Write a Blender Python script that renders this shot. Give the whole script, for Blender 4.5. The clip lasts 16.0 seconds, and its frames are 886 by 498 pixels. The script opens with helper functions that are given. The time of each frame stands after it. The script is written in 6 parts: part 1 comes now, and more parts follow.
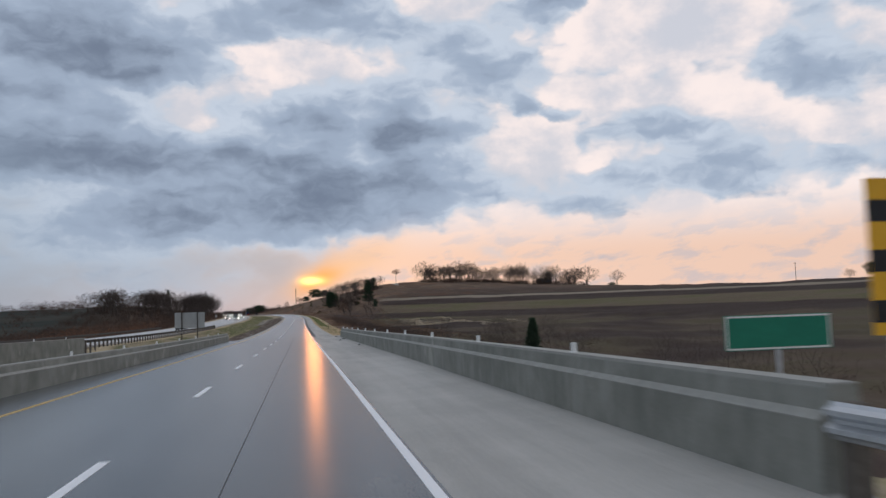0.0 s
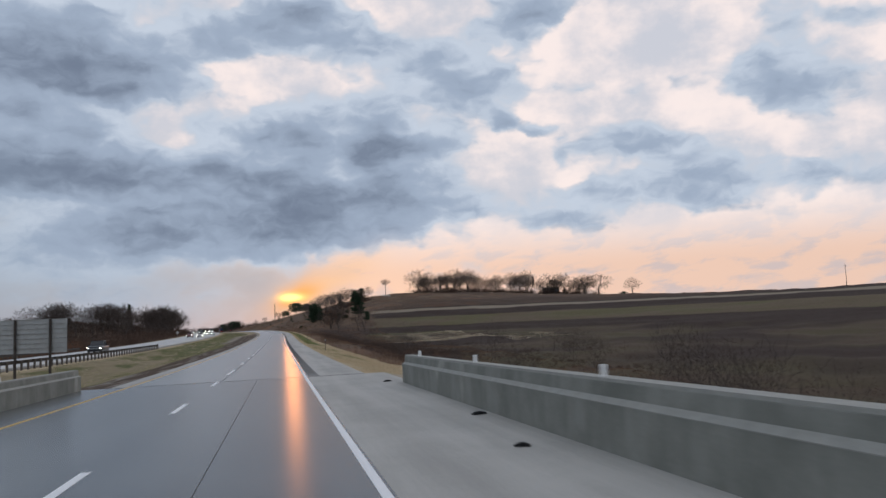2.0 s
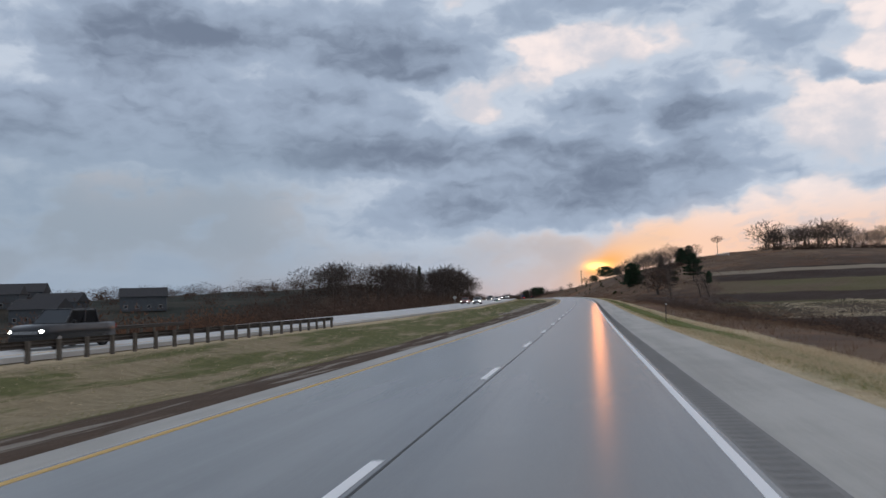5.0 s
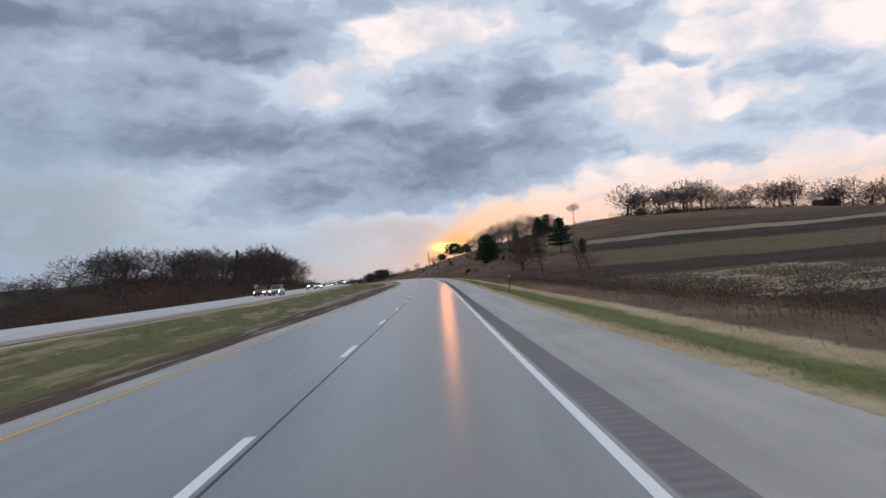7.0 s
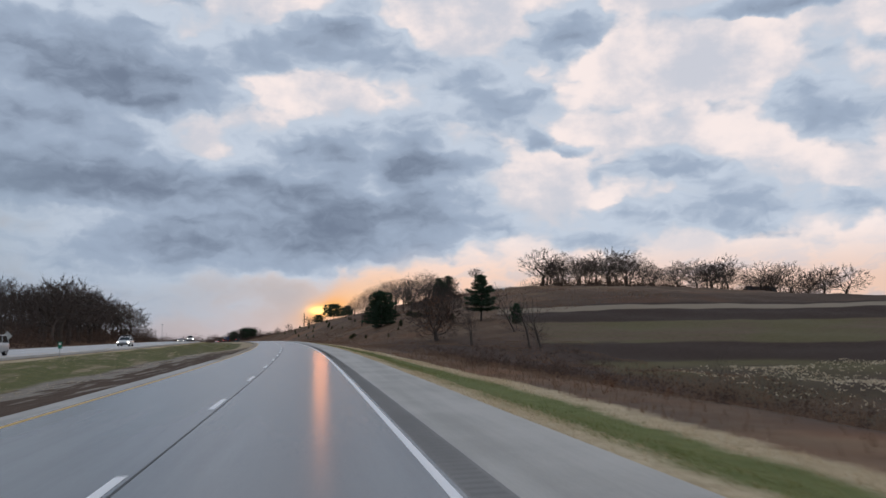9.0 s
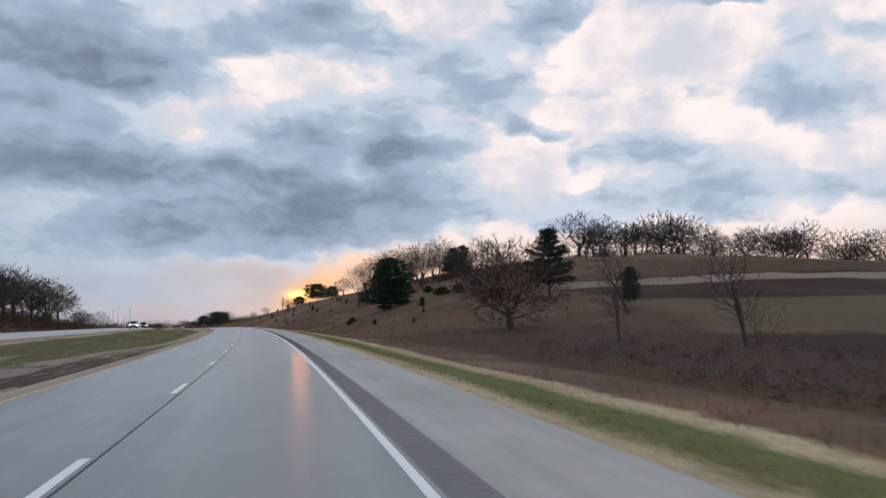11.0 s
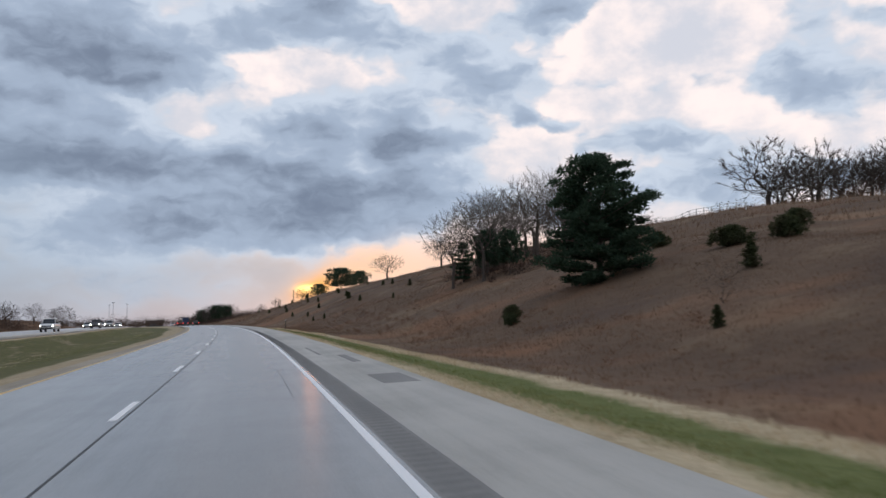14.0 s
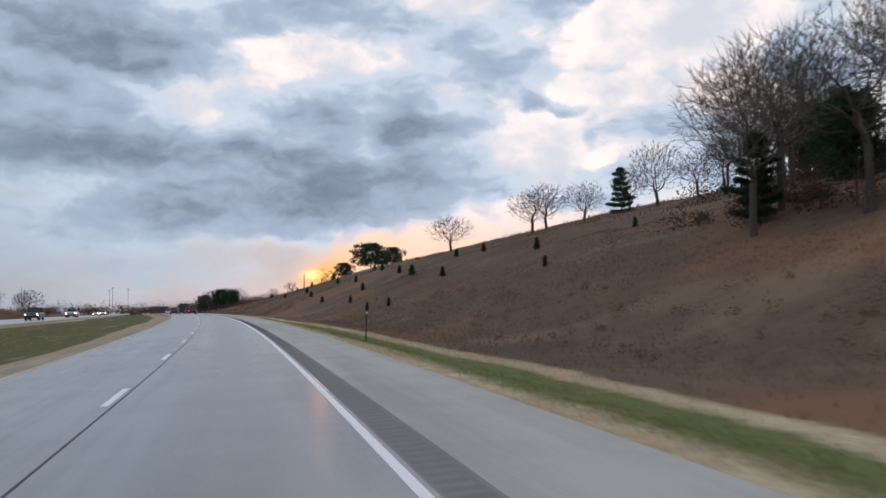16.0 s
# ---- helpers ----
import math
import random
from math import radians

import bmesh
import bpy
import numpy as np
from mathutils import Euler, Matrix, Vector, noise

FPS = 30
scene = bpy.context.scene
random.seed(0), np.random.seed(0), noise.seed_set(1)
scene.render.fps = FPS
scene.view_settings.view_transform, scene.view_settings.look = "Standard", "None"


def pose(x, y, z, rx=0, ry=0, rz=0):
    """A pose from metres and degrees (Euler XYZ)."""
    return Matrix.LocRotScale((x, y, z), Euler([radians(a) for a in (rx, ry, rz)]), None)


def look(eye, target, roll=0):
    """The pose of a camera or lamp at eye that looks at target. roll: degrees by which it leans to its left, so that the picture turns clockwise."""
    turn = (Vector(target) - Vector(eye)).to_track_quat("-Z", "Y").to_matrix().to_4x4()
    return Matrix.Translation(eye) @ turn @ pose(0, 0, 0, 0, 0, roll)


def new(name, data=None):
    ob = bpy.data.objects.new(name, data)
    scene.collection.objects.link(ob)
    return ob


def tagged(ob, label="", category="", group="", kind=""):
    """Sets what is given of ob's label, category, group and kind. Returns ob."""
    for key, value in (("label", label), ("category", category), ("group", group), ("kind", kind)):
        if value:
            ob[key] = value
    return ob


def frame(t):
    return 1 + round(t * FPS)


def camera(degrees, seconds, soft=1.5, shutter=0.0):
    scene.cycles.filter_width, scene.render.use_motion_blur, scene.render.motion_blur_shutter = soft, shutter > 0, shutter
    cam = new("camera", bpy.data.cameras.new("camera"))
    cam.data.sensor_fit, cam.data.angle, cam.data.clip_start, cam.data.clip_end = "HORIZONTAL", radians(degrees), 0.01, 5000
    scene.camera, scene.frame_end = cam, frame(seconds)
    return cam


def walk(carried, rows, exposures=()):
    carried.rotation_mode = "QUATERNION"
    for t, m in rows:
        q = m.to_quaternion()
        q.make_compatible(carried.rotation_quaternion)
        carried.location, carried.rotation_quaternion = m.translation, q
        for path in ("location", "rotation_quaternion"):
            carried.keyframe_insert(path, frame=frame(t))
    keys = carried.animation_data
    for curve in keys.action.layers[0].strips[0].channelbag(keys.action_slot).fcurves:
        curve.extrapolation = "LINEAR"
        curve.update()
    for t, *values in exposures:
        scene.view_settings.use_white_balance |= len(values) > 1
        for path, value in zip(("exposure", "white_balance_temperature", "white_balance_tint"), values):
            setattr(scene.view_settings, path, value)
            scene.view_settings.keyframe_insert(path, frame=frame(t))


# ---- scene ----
cam = camera(57.45, 16.0, 1.5, 0.16)


def aim(x, y, z, yaw, pitch, roll):
    """Camera pose: yaw to the left of +y, pitch up, roll; degrees."""
    return pose(x, y, z, 0, 0, yaw) @ pose(0, 0, 0, 90 + pitch) @ pose(0, 0, 0, 0, 0, roll)


PATH = [
    (0.0, aim(0.15, -0.00, 1.64, -10.16, 4.43, -1.79)),
    (0.5, aim(0.21, 15.07, 1.54, -11.30, 4.53, -2.02)),
    (1.0, aim(0.30, 30.08, 1.42, -11.96, 5.23, -3.09)),
    (1.5, aim(0.32, 44.90, 1.27, -12.45, 4.99, -3.02)),
    (2.0, aim(0.39, 59.82, 1.12, -11.64, 5.46, -2.38)),
    (2.5, aim(0.28, 74.74, 0.99, -10.47, 5.93, -3.01)),
    (3.0, aim(0.29, 89.65, 0.87, -10.74, 6.16, -4.00)),
    (3.5, aim(0.21, 104.57, 0.79, -11.39, 6.38, -4.75)),
    (4.0, aim(0.14, 119.48, 0.74, -7.51, 4.64, -1.13)),
    (4.5, aim(0.09, 134.44, 0.72, 2.72, 4.65, -1.08)),
    (4.7, aim(0.10, 140.45, 0.72, 7.26, 4.32, -1.26)),
    (5.0, aim(0.10, 149.48, 0.72, 9.91, 3.99, -1.66)),
    (5.3, aim(0.10, 158.51, 0.74, 10.88, 3.60, -2.20)),
    (5.6, aim(0.09, 167.54, 0.76, 10.51, 3.20, -2.82)),
    (5.9, aim(0.09, 176.57, 0.79, 9.12, 2.83, -3.44)),
    (6.2, aim(0.09, 185.60, 0.82, 7.03, 2.52, -3.97)),
    (6.5, aim(0.09, 194.63, 0.86, 4.58, 2.30, -4.34)),
    (6.8, aim(0.10, 203.67, 0.91, 2.09, 2.22, -4.49)),
    (7.0, aim(0.11, 209.66, 0.95, -0.79, 2.29, -4.51)),
    (7.5, aim(0.11, 224.60, 1.05, -4.17, 3.11, -3.98)),
    (8.0, aim(0.18, 239.48, 1.18, -6.16, 4.42, -2.77)),
    (8.5, aim(0.11, 254.34, 1.32, -8.23, 6.24, -0.72)),
    (9.0, aim(0.26, 269.46, 1.49, -9.46, 6.76, -0.30)),
    (9.4, aim(0.30, 281.58, 1.63, -9.96, 6.84, -0.08)),
    (9.8, aim(0.32, 293.70, 1.78, -10.31, 6.70, -0.03)),
    (10.2, aim(0.31, 305.82, 1.94, -10.55, 6.42, -0.11)),
    (10.6, aim(0.27, 317.94, 2.10, -10.74, 6.04, -0.27)),
    (11.0, aim(0.18, 330.05, 2.27, -10.93, 5.64, -0.46)),
    (11.5, aim(-0.02, 345.16, 2.47, -11.25, 5.18, -0.70)),
    (12.0, aim(-0.27, 360.10, 2.66, -11.66, 4.66, -0.38)),
    (12.5, aim(-0.85, 375.10, 2.84, -11.95, 4.31, 0.35)),
    (13.0, aim(-1.34, 390.38, 3.03, -11.76, 4.09, -0.23)),
    (13.5, aim(-1.98, 405.67, 3.22, -11.40, 4.15, -0.65)),
    (14.0, aim(-2.70, 420.84, 3.40, -10.33, 5.11, -1.11)),
    (14.5, aim(-3.52, 435.87, 3.58, -10.13, 5.13, -0.81)),
    (15.0, aim(-4.37, 450.97, 3.75, -10.29, 4.61, -0.90)),
    (15.5, aim(-5.36, 466.08, 3.91, -10.07, 4.34, -0.98)),
    (16.0, aim(-6.48, 481.20, 4.05, -9.74, 4.11, -1.19)),
]
walk(cam, PATH, ((0.0, -0.08), (2.0, -0.1), (4.5, -0.12), (7.0, 0.05), (8.0, 0.02), (9.0, -0.12), (11.5, 0.05), (15.0, 0.05), (16.0, 0.12)))

# ---- the road's line: curve, grade and cross slope at every 40 m ----
KNOTS = np.arange(-40.0, 1000.0, 40.0)
CURVE = [-0.1928, -0.0858, 0.0234, -0.0064, 0.0026, 0.0321, -0.0760, -0.0443, 0.1103, 0.3314, 0.4672, 0.4845, 0.3171,
         0.4715, 0.5437, 0.5310, 0.4786, 0.4052, 0.3240, 0.2433, 0.1680, 0.1000, 0.0391, -0.0163, -0.0684, -0.1193]
GRADE = [-0.05, -0.55, -1.05, -0.84, -0.19, 0.2, 0.54, 0.92, 1.2, 1.38, 1.24, 1.25, 1.15, 0.92, 0.79, 0.65, 0.5, 0.35, 0.23,
         0.12, 0.05, 0, -0.05, 0, 0, 0]
CROSS = [2.39, 2.45, 2.69, 2.27, 2.08, 1.87, 1.94, 2.01, 2.63, 3.25, 3.72, 3.72, 3.82, 3.84, 4.03, 3.46, 2.97, 2.55, 2.21,
         1.93, 1.7, 1.52, 1.38, 1.28, 1.21, 1.18]
GS = np.arange(-400.0, 3002.0, 2.0)
_zero = int(round((0 - GS[0]) / 2))
_inside = (GS >= -40) & (GS < 930)
_k = np.where(_inside, np.interp(GS, KNOTS, CURVE), 0) / 1000
_g = np.where(_inside, np.interp(GS, KNOTS, GRADE), 0) / 100
HEAD = np.cumsum(_k) * 2
HEAD -= HEAD[_zero]
LX = np.cumsum(-np.sin(HEAD)) * 2
LY = np.cumsum(np.cos(HEAD)) * 2
LZ = np.cumsum(_g) * 2
LX -= LX[_zero]
LY -= LY[_zero]
LZ -= LZ[_zero]
LB = np.interp(GS, KNOTS, CROSS) / 100

EDGE, LANE, YELLOW = 1.36, -2.33, -6.14          # lines, metres right of the travelled track
PAVE_R, PAVE_L = 3.82, -7.0                     # edges of the paving
OTHER_R, OTHER_L = -22.4, -34.0                  # the opposite carriageway
BRIDGE_R, BRIDGE_L = (6.0, 86.5), (2.0, 97.5)    # reach of the bridge walls


def axis(s):
    s = np.asarray(s, float)
    return (np.interp(s, GS, LX), np.interp(s, GS, LY), np.interp(s, GS, LZ), np.interp(s, GS, HEAD), np.interp(s, GS, LB))


def place(s, lat, z):
    """World points for metres along the road, metres to its right, and absolute height."""
    x, y, _, h, _ = axis(s)
    return np.stack(np.broadcast_arrays(x + np.cos(h) * lat, y + np.sin(h) * lat, z), -1)


def deck(s, lat):
    """Height of the paved surface."""
    _, _, z, _, b = axis(s)
    return z + b * np.clip(lat, -8.6, 5.5)


def soft_steps(nodes, values, at):
    """Smooth monotone curve through nodes (values: nodes x samples), evaluated at one place per sample."""
    nodes = np.asarray(nodes, float)
    d = np.diff(values, axis=0) / np.diff(nodes)[:, None]
    t = np.zeros_like(values)
    a, b = d[:-1], d[1:]
    ok = a * b > 0
    t[1:-1] = np.where(ok, 2 * a * b / np.where(ok, a + b, 1), 0)
    t[0], t[-1] = d[0], d[-1]
    i = np.clip(np.searchsorted(nodes, at) - 1, 0, len(nodes) - 2)
    n = np.arange(values.shape[1])
    w = (nodes[i + 1] - nodes[i])
    u = np.clip((at - nodes[i]) / w, 0, 1)
    p, q, m0, m1 = values[i, n], values[i + 1, n], t[i, n] * w, t[i + 1, n] * w
    return (2 * u**3 - 3 * u**2 + 1) * p + (u**3 - 2 * u**2 + u) * m0 + (-2 * u**3 + 3 * u**2) * q + (u**3 - u**2) * m1


# heights above the road, right of it: (along, at 36 m, at 100 m, at 200 m)
RISE = np.array([(-200, -6.0, -4.0, 1.0), (90, -6.0, -4.0, 1.0), (140, -4.0, -3.6, 1.5), (200, -3.2, -2.5, 3.0),
                 (270, -3.2, -1.5, 5.0), (330, -3.2, 0.5, 7.0), (375, -1.0, 3.0, 8.0), (410, 1.4, 6.5, 9.5),
                 (440, 4.4, 10.0, 11.0), (475, 7.0, 14.0, 12.5), (520, 8.0, 18.8, 14.5), (600, 8.6, 21.0, 15.0),
                 (660, 8.8, 20.5, 15.0), (710, 8.2, 18.5, 14.0), (770, 6.5, 15.5, 12.0), (860, 3.6, 10.0, 9.0),
                 (1000, 1.5, 4.0, 5.0), (1300, 0.5, 1.0, 2.0)], float)
# left of it: (along, at 60 m, at 110 m)
FALL = np.array([(-200, -5.0, -8.0), (150, -5.0, -8.0), (300, -4.0, -6.0), (400, -1.5, -2.0), (470, 1.5, 5.0), (540, 3.0, 8.0),
                 (620, 3.0, 6.0), (700, 2.5, 4.5), (800, 2.5, 3.0), (1000, 0, 0)], float)


def land(s, lat):
    """Height of the bare ground."""
    s, lat = np.broadcast_arrays(np.asarray(s, float), np.asarray(lat, float))
    shape = s.shape
    s, lat = s.ravel(), lat.ravel()
    _, _, z, _, b = axis(s)
    one = np.ones_like(s)

    def along(table, c):
        out = 0
        for off, w in ((-24, 0.2), (-10, 0.3), (10, 0.3), (24, 0.2)):
            out = out + w * np.interp(s + off, table[:, 0], table[:, c])
        return out

    def gap(a, c):
        return np.clip((s - a) / 9, 0, 1) * np.clip((c - s) / 9, 0, 1)

    gr = gap(10, 84)
    gl = gap(8, 94)
    r36 = along(RISE, 1)
    ditch = np.where(r36 > 0, -0.45, -1.0 + 0.012 * np.clip(s - 150, 0, 40)) - 4.6 * gr
    right = [z + b * 4.1 - 0.12 - 3.5 * gr, z + b * 5 - 0.16 - 4 * gr, z + b * 6 - 0.45 - 4.2 * gr, z + ditch + 0.16, z + np.where(r36 < 0, r36 * 0.78, r36 * 0.44) - 0.1,
             z + r36, z + along(RISE, 2), z + along(RISE, 3), 13.5 * one, 14.5 * one, 9.0 * one]
    left = [9.0 * one, 17.0 * one, 5.0 * one, z + along(FALL, 2), z + along(FALL, 1), z - 0.35, z - 0.22, z - 0.22, z - 0.3 - 3.6 * gl,
            z - 1.25 - 3.6 * gl, z - b * 8.6 - 0.5 - 3.6 * gl, z - b * 7.4 - 0.12 - 3 * gl]
    nodes = [-1500, -800, -330, -110, -62, -37, -33.5, -22.6, -20.5, -15.5, -10, -7.4, 4.1, 4.7, 6.4, 10.5, 22, 36, 100, 200, 340, 700, 1600]
    out = soft_steps(nodes, np.array(left + right), np.clip(lat, -1500, 1600))
    x, y, _ = place(s, lat, 0).T
    far = np.clip((np.abs(lat + 3) - 16) / 30, 0, 1) * np.where(lat < 0, np.clip((-lat - 38) / 20, 0, 1), 1)
    bump = (np.sin(x * 0.11 + 1.3 * np.sin(y * 0.05)) + np.sin(y * 0.13 + 2 * np.sin(x * 0.04)) + 0.7 * np.sin(x * 0.31 + y * 0.23)
            + 0.5 * np.sin(x * 0.53 - y * 0.47))
    near = np.clip((lat - 4.6) / 3, 0, 1) + np.clip((-8 - lat) / 3, 0, 1) * (lat > -20.5)
    out = out + bump * (0.28 * far + 0.035 * np.clip(near, 0, 1) * (far < 0.5))
    return out.reshape(shape)


def spot(s, lat, dz=0.0):
    """World point of a thing standing on the ground."""
    return Vector(place(s, lat, float(land(s, lat)) + dz).tolist())


def on_deck(s, lat, dz=0.0):
    return Vector(place(s, lat, float(deck(s, lat)) + dz).tolist())


def heading(s):
    return math.degrees(float(np.interp(s, GS, HEAD)))


def sl_of(x, y):
    """Along and across for a point of the plan."""
    i = int(((LX - x) ** 2 + (LY - y) ** 2).argmin())
    c, n = math.cos(HEAD[i]), math.sin(HEAD[i])
    dx, dy = x - LX[i], y - LY[i]
    return GS[i] - dx * n + dy * c, dx * c + dy * n


# ---- sky and sun ----
SUN_AZ, SUN_EL = 0.8, 2.4
# cloud masses: bearing right of the road, height (degrees), half width, half height, depth
HIGH_CLOUDS = [(-14.2, 19.2, 9.0, 1.9, .95), (-9.7, 16.9, 4.6, 1.3, .9), (-17.0, 15.8, 5.5, 1.9, .75), (0.7, 21.0, 4.3, 1.7, .8),
               (3.6, 22.2, 2.1, 1.1, .5), (8.5, 19.8, 3.7, 2.1, .6), (13.7, 17.0, 3.9, 2.0, .85), (18.9, 21.4, 2.1, 2.0, 1),
               (2.4, 14.5, 3.3, 1.9, .6), (16.3, 14.5, 1.0, .6, .6), (18.8, 13.9, .9, .45, .5), (36.1, 14.9, 3.8, 2.2, .7), (32.7, 22.0, 5.8, .8, 1.1),
               (20.7, 16.4, 2.4, .7, .5), (38.3, 19.1, 2.5, 1.3, .3), (-28, 19.5, 6.5, 3.4, .9), (-27, 11.5, 7, 2.4, .7)]
LOW_CLOUDS = [(-16.2, 12.0, 7.0, 2.4, .95), (-15.4, 10.1, 4.2, 1.0, .7), (-0.6, 11.2, 8.0, 2.6, .85), (0.5, 9.5, 7.6, 1.6, .55),
              (7.2, 13.4, 2.5, 2.4, .95), (12.0, 13.2, 3.5, 1.3, .6), (-4.9, 6.9, 9.4, 1.6, .95), (2.9, 7.2, 4.4, 1.6, .6),
              (10.1, 8.7, 5.4, 1.8, .65), (24.9, 12.1, 2.6, 1.1, .55), (29.2, 9.9, 3.7, 1.8, .62), (21.5, 7.7, 4.4, 1.5, .6),
              (34.7, 8.5, 4.2, 1.4, .5), (-12.8, 3.4, 11.8, 2.2, .28), (-9.4, 7.3, 6.0, 2.3, .30)]
# openings of clear light in the sheet
OPENINGS = [(-2.6, 17.6, 3.4, 1.1, -.45), (-7.6, 13.8, 1.5, 2.2, -.40), (4.2, 13.2, .9, 2.0, -.45), (24.3, 18.5, 5.0, 3.0, -.35),
            (0.5, 16.9, 4.0, .9, -.4), (15.4, 12.6, 2.2, .9, -.3), (11.0, 22.5, 5.0, 1.0, -.3)]

world = bpy.data.worlds.new("dusk_sky")
scene.world = world
world.use_nodes = True
WT = world.node_tree
for n in list(WT.nodes):
    WT.nodes.remove(n)


class Nodes:
    """Short hand for building a node tree."""

    def __init__(self, tree):
        self.tree = tree

    def add(self, kind, **props):
        n = self.tree.nodes.new(kind)
        for key, value in props.items():
            if key == "operation":
                n.operation = value
            elif key == "blend":
                n.data_type, n.blend_type = "RGBA", value
            elif key == "data":
                n.data_type = value
        return n

    def link(self, value, socket):
        if isinstance(value, bpy.types.NodeSocket):
            self.tree.links.new(value, socket)
        elif isinstance(value, (tuple, list)) and len(value) == 3 and socket.type == "RGBA":
            socket.default_value = (*value, 1)
        else:
            socket.default_value = value

    def math(self, op, a, b=0.0, c=0.0, clamp=False):
        n = self.add("ShaderNodeMath", operation=op)
        n.use_clamp = clamp
        for v, s in zip((a, b, c), n.inputs):
            self.link(v, s)
        return n.outputs[0]

    def vec(self, op, a, b=(0, 0, 0), out=0):
        n = self.add("ShaderNodeVectorMath", operation=op)
        self.link(a, n.inputs[0])
        self.link(b, n.inputs[1])
        return n.outputs[out]

    def mix(self, f, a, b, blend="MIX"):
        n = self.add("ShaderNodeMix", blend=blend)
        self.link(f, n.inputs[0])
        self.link(a, n.inputs[6])
        self.link(b, n.inputs[7])
        return n.outputs[2]

    def span(self, v, lo, hi, a=0.0, b=1.0, smooth=True):
        n = self.add("ShaderNodeMapRange")
        n.interpolation_type = "SMOOTHSTEP" if smooth else "LINEAR"
        for value, s in zip((v, lo, hi, a, b), n.inputs):
            self.link(value, s)
        return n.outputs[0]

    def noise(self, vector, scale, detail=4.0, rough=0.55, distort=0.0, color=False):
        n = self.add("ShaderNodeTexNoise")
        if vector is not None:
            self.link(vector, n.inputs["Vector"])
        n.inputs["Scale"].default_value, n.inputs["Detail"].default_value = scale, detail
        n.inputs["Roughness"].default_value, n.inputs["Distortion"].default_value = rough, distort
        return n.outputs[1 if color else 0]


def build_sky():
    w = Nodes(WT)
    tc = w.add("ShaderNodeTexCoord").outputs["Generated"]
    sep = w.add("ShaderNodeSeparateXYZ")
    w.link(tc, sep.inputs[0])
    x, y, z = sep.outputs
    deg = 57.29578
    az0 = w.math("MULTIPLY", w.math("ARCTAN2", x, y), deg)
    el0 = w.math("MULTIPLY", w.math("ARCSINE", z), deg)
    # bearing and height as a plane, for billows that keep their shape
    comb = w.add("ShaderNodeCombineXYZ")
    w.link(az0, comb.inputs[0])
    w.link(w.math("MULTIPLY", el0, 1.35), comb.inputs[1])
    flat = comb.outputs[0]
    warp = w.vec("SUBTRACT", w.noise(flat, 0.10, 3, 0.5, 0.0, True), (0.5, 0.5, 0.5))
    curl = w.vec("SUBTRACT", w.noise(flat, 0.45, 3, 0.5, 0.0, True), (0.5, 0.5, 0.5))
    bend = w.vec("ADD", w.vec("MULTIPLY", warp, (4.2, 2.2, 0)), w.vec("MULTIPLY", curl, (2.3, 1.5, 0)))
    plain = w.add("ShaderNodeCombineXYZ")
    w.link(az0, plain.inputs[0])
    w.link(el0, plain.inputs[1])
    plain = plain.outputs[0]
    p = w.vec("ADD", plain, bend)
    total, tilt = None, None
    for a, e, hw, hh, depth in HIGH_CLOUDS + LOW_CLOUDS + OPENINGS:
        d = w.vec("MULTIPLY", w.vec("SUBTRACT", p, (a, e, 0)), (1 / hw, 1 / hh, 0))
        # flat below, heaped above
        under = w.vec("MINIMUM", d, (9, 0, 9))
        q = w.vec("DOT_PRODUCT", d, w.vec("ADD", d, w.vec("MULTIPLY", under, (0, 0.5, 0))), 1)
        v = w.math("MULTIPLY", w.math("POWER", 0.55, w.math("POWER", q, 1.2)), depth)
        lower = w.vec("SCALE", d)
        w.link(v, lower.node.inputs[3])
        total = v if total is None else w.math("ADD", total, v)
        tilt = lower if tilt is None else w.vec("ADD", tilt, lower)
    tilt_y = w.add("ShaderNodeSeparateXYZ")
    w.link(tilt, tilt_y.inputs[0])
    broad = w.noise(flat, 0.085, 4, 0.5)
    drawn = w.vec("MULTIPLY", w.vec("ADD", flat, w.vec("MULTIPLY", curl, (1.6, 1.2, 0))), (0.62, 1.0, 1))
    fine = w.noise(drawn, 0.26, 4, 0.48)
    soft = w.noise(drawn, 0.30, 2, 0.45)
    puff = w.add("ShaderNodeTexVoronoi")
    puff.feature = "SMOOTH_F1"
    w.link(w.vec("ADD", flat, w.vec("MULTIPLY", curl, (3.0, 3.0, 0))), puff.inputs["Vector"])
    puff.inputs["Scale"].default_value, puff.inputs["Detail"].default_value = 0.34, 2.0
    puff.inputs["Roughness"].default_value, puff.inputs["Smoothness"].default_value = 0.5, 0.7
    round_top = w.math("SUBTRACT", 0.45, puff.outputs["Distance"])
    # away from the view the same broken cloud goes on
    away = w.math("MAXIMUM", w.span(el0, 23, 31), w.span(w.math("ABSOLUTE", w.math("SUBTRACT", az0, 9.0)), 32, 44))
    rest = w.math("MULTIPLY", away, w.math("MULTIPLY_ADD", broad, 3.2, -1.2))
    rough = w.math("ADD", w.math("MULTIPLY_ADD", fine, 1.25, -0.625), w.math("ADD", w.math("MULTIPLY_ADD", broad, 0.7, -0.35), w.math("MULTIPLY", round_top, 0.42)))
    sheet = w.math("MULTIPLY", w.span(az0, 12, -12), w.span(el0, 4, 11))
    rough = w.math("ADD", rough, w.math("MULTIPLY_ADD", sheet, 0.20, 0.05))
    low_sky = w.span(el0, 3.0, 6.5, 0.35, 1.0)
    dens = w.math("ADD", w.math("ADD", total, rest), w.math("MULTIPLY", rough, low_sky))
    cover = w.span(dens, 0.06, 0.42)
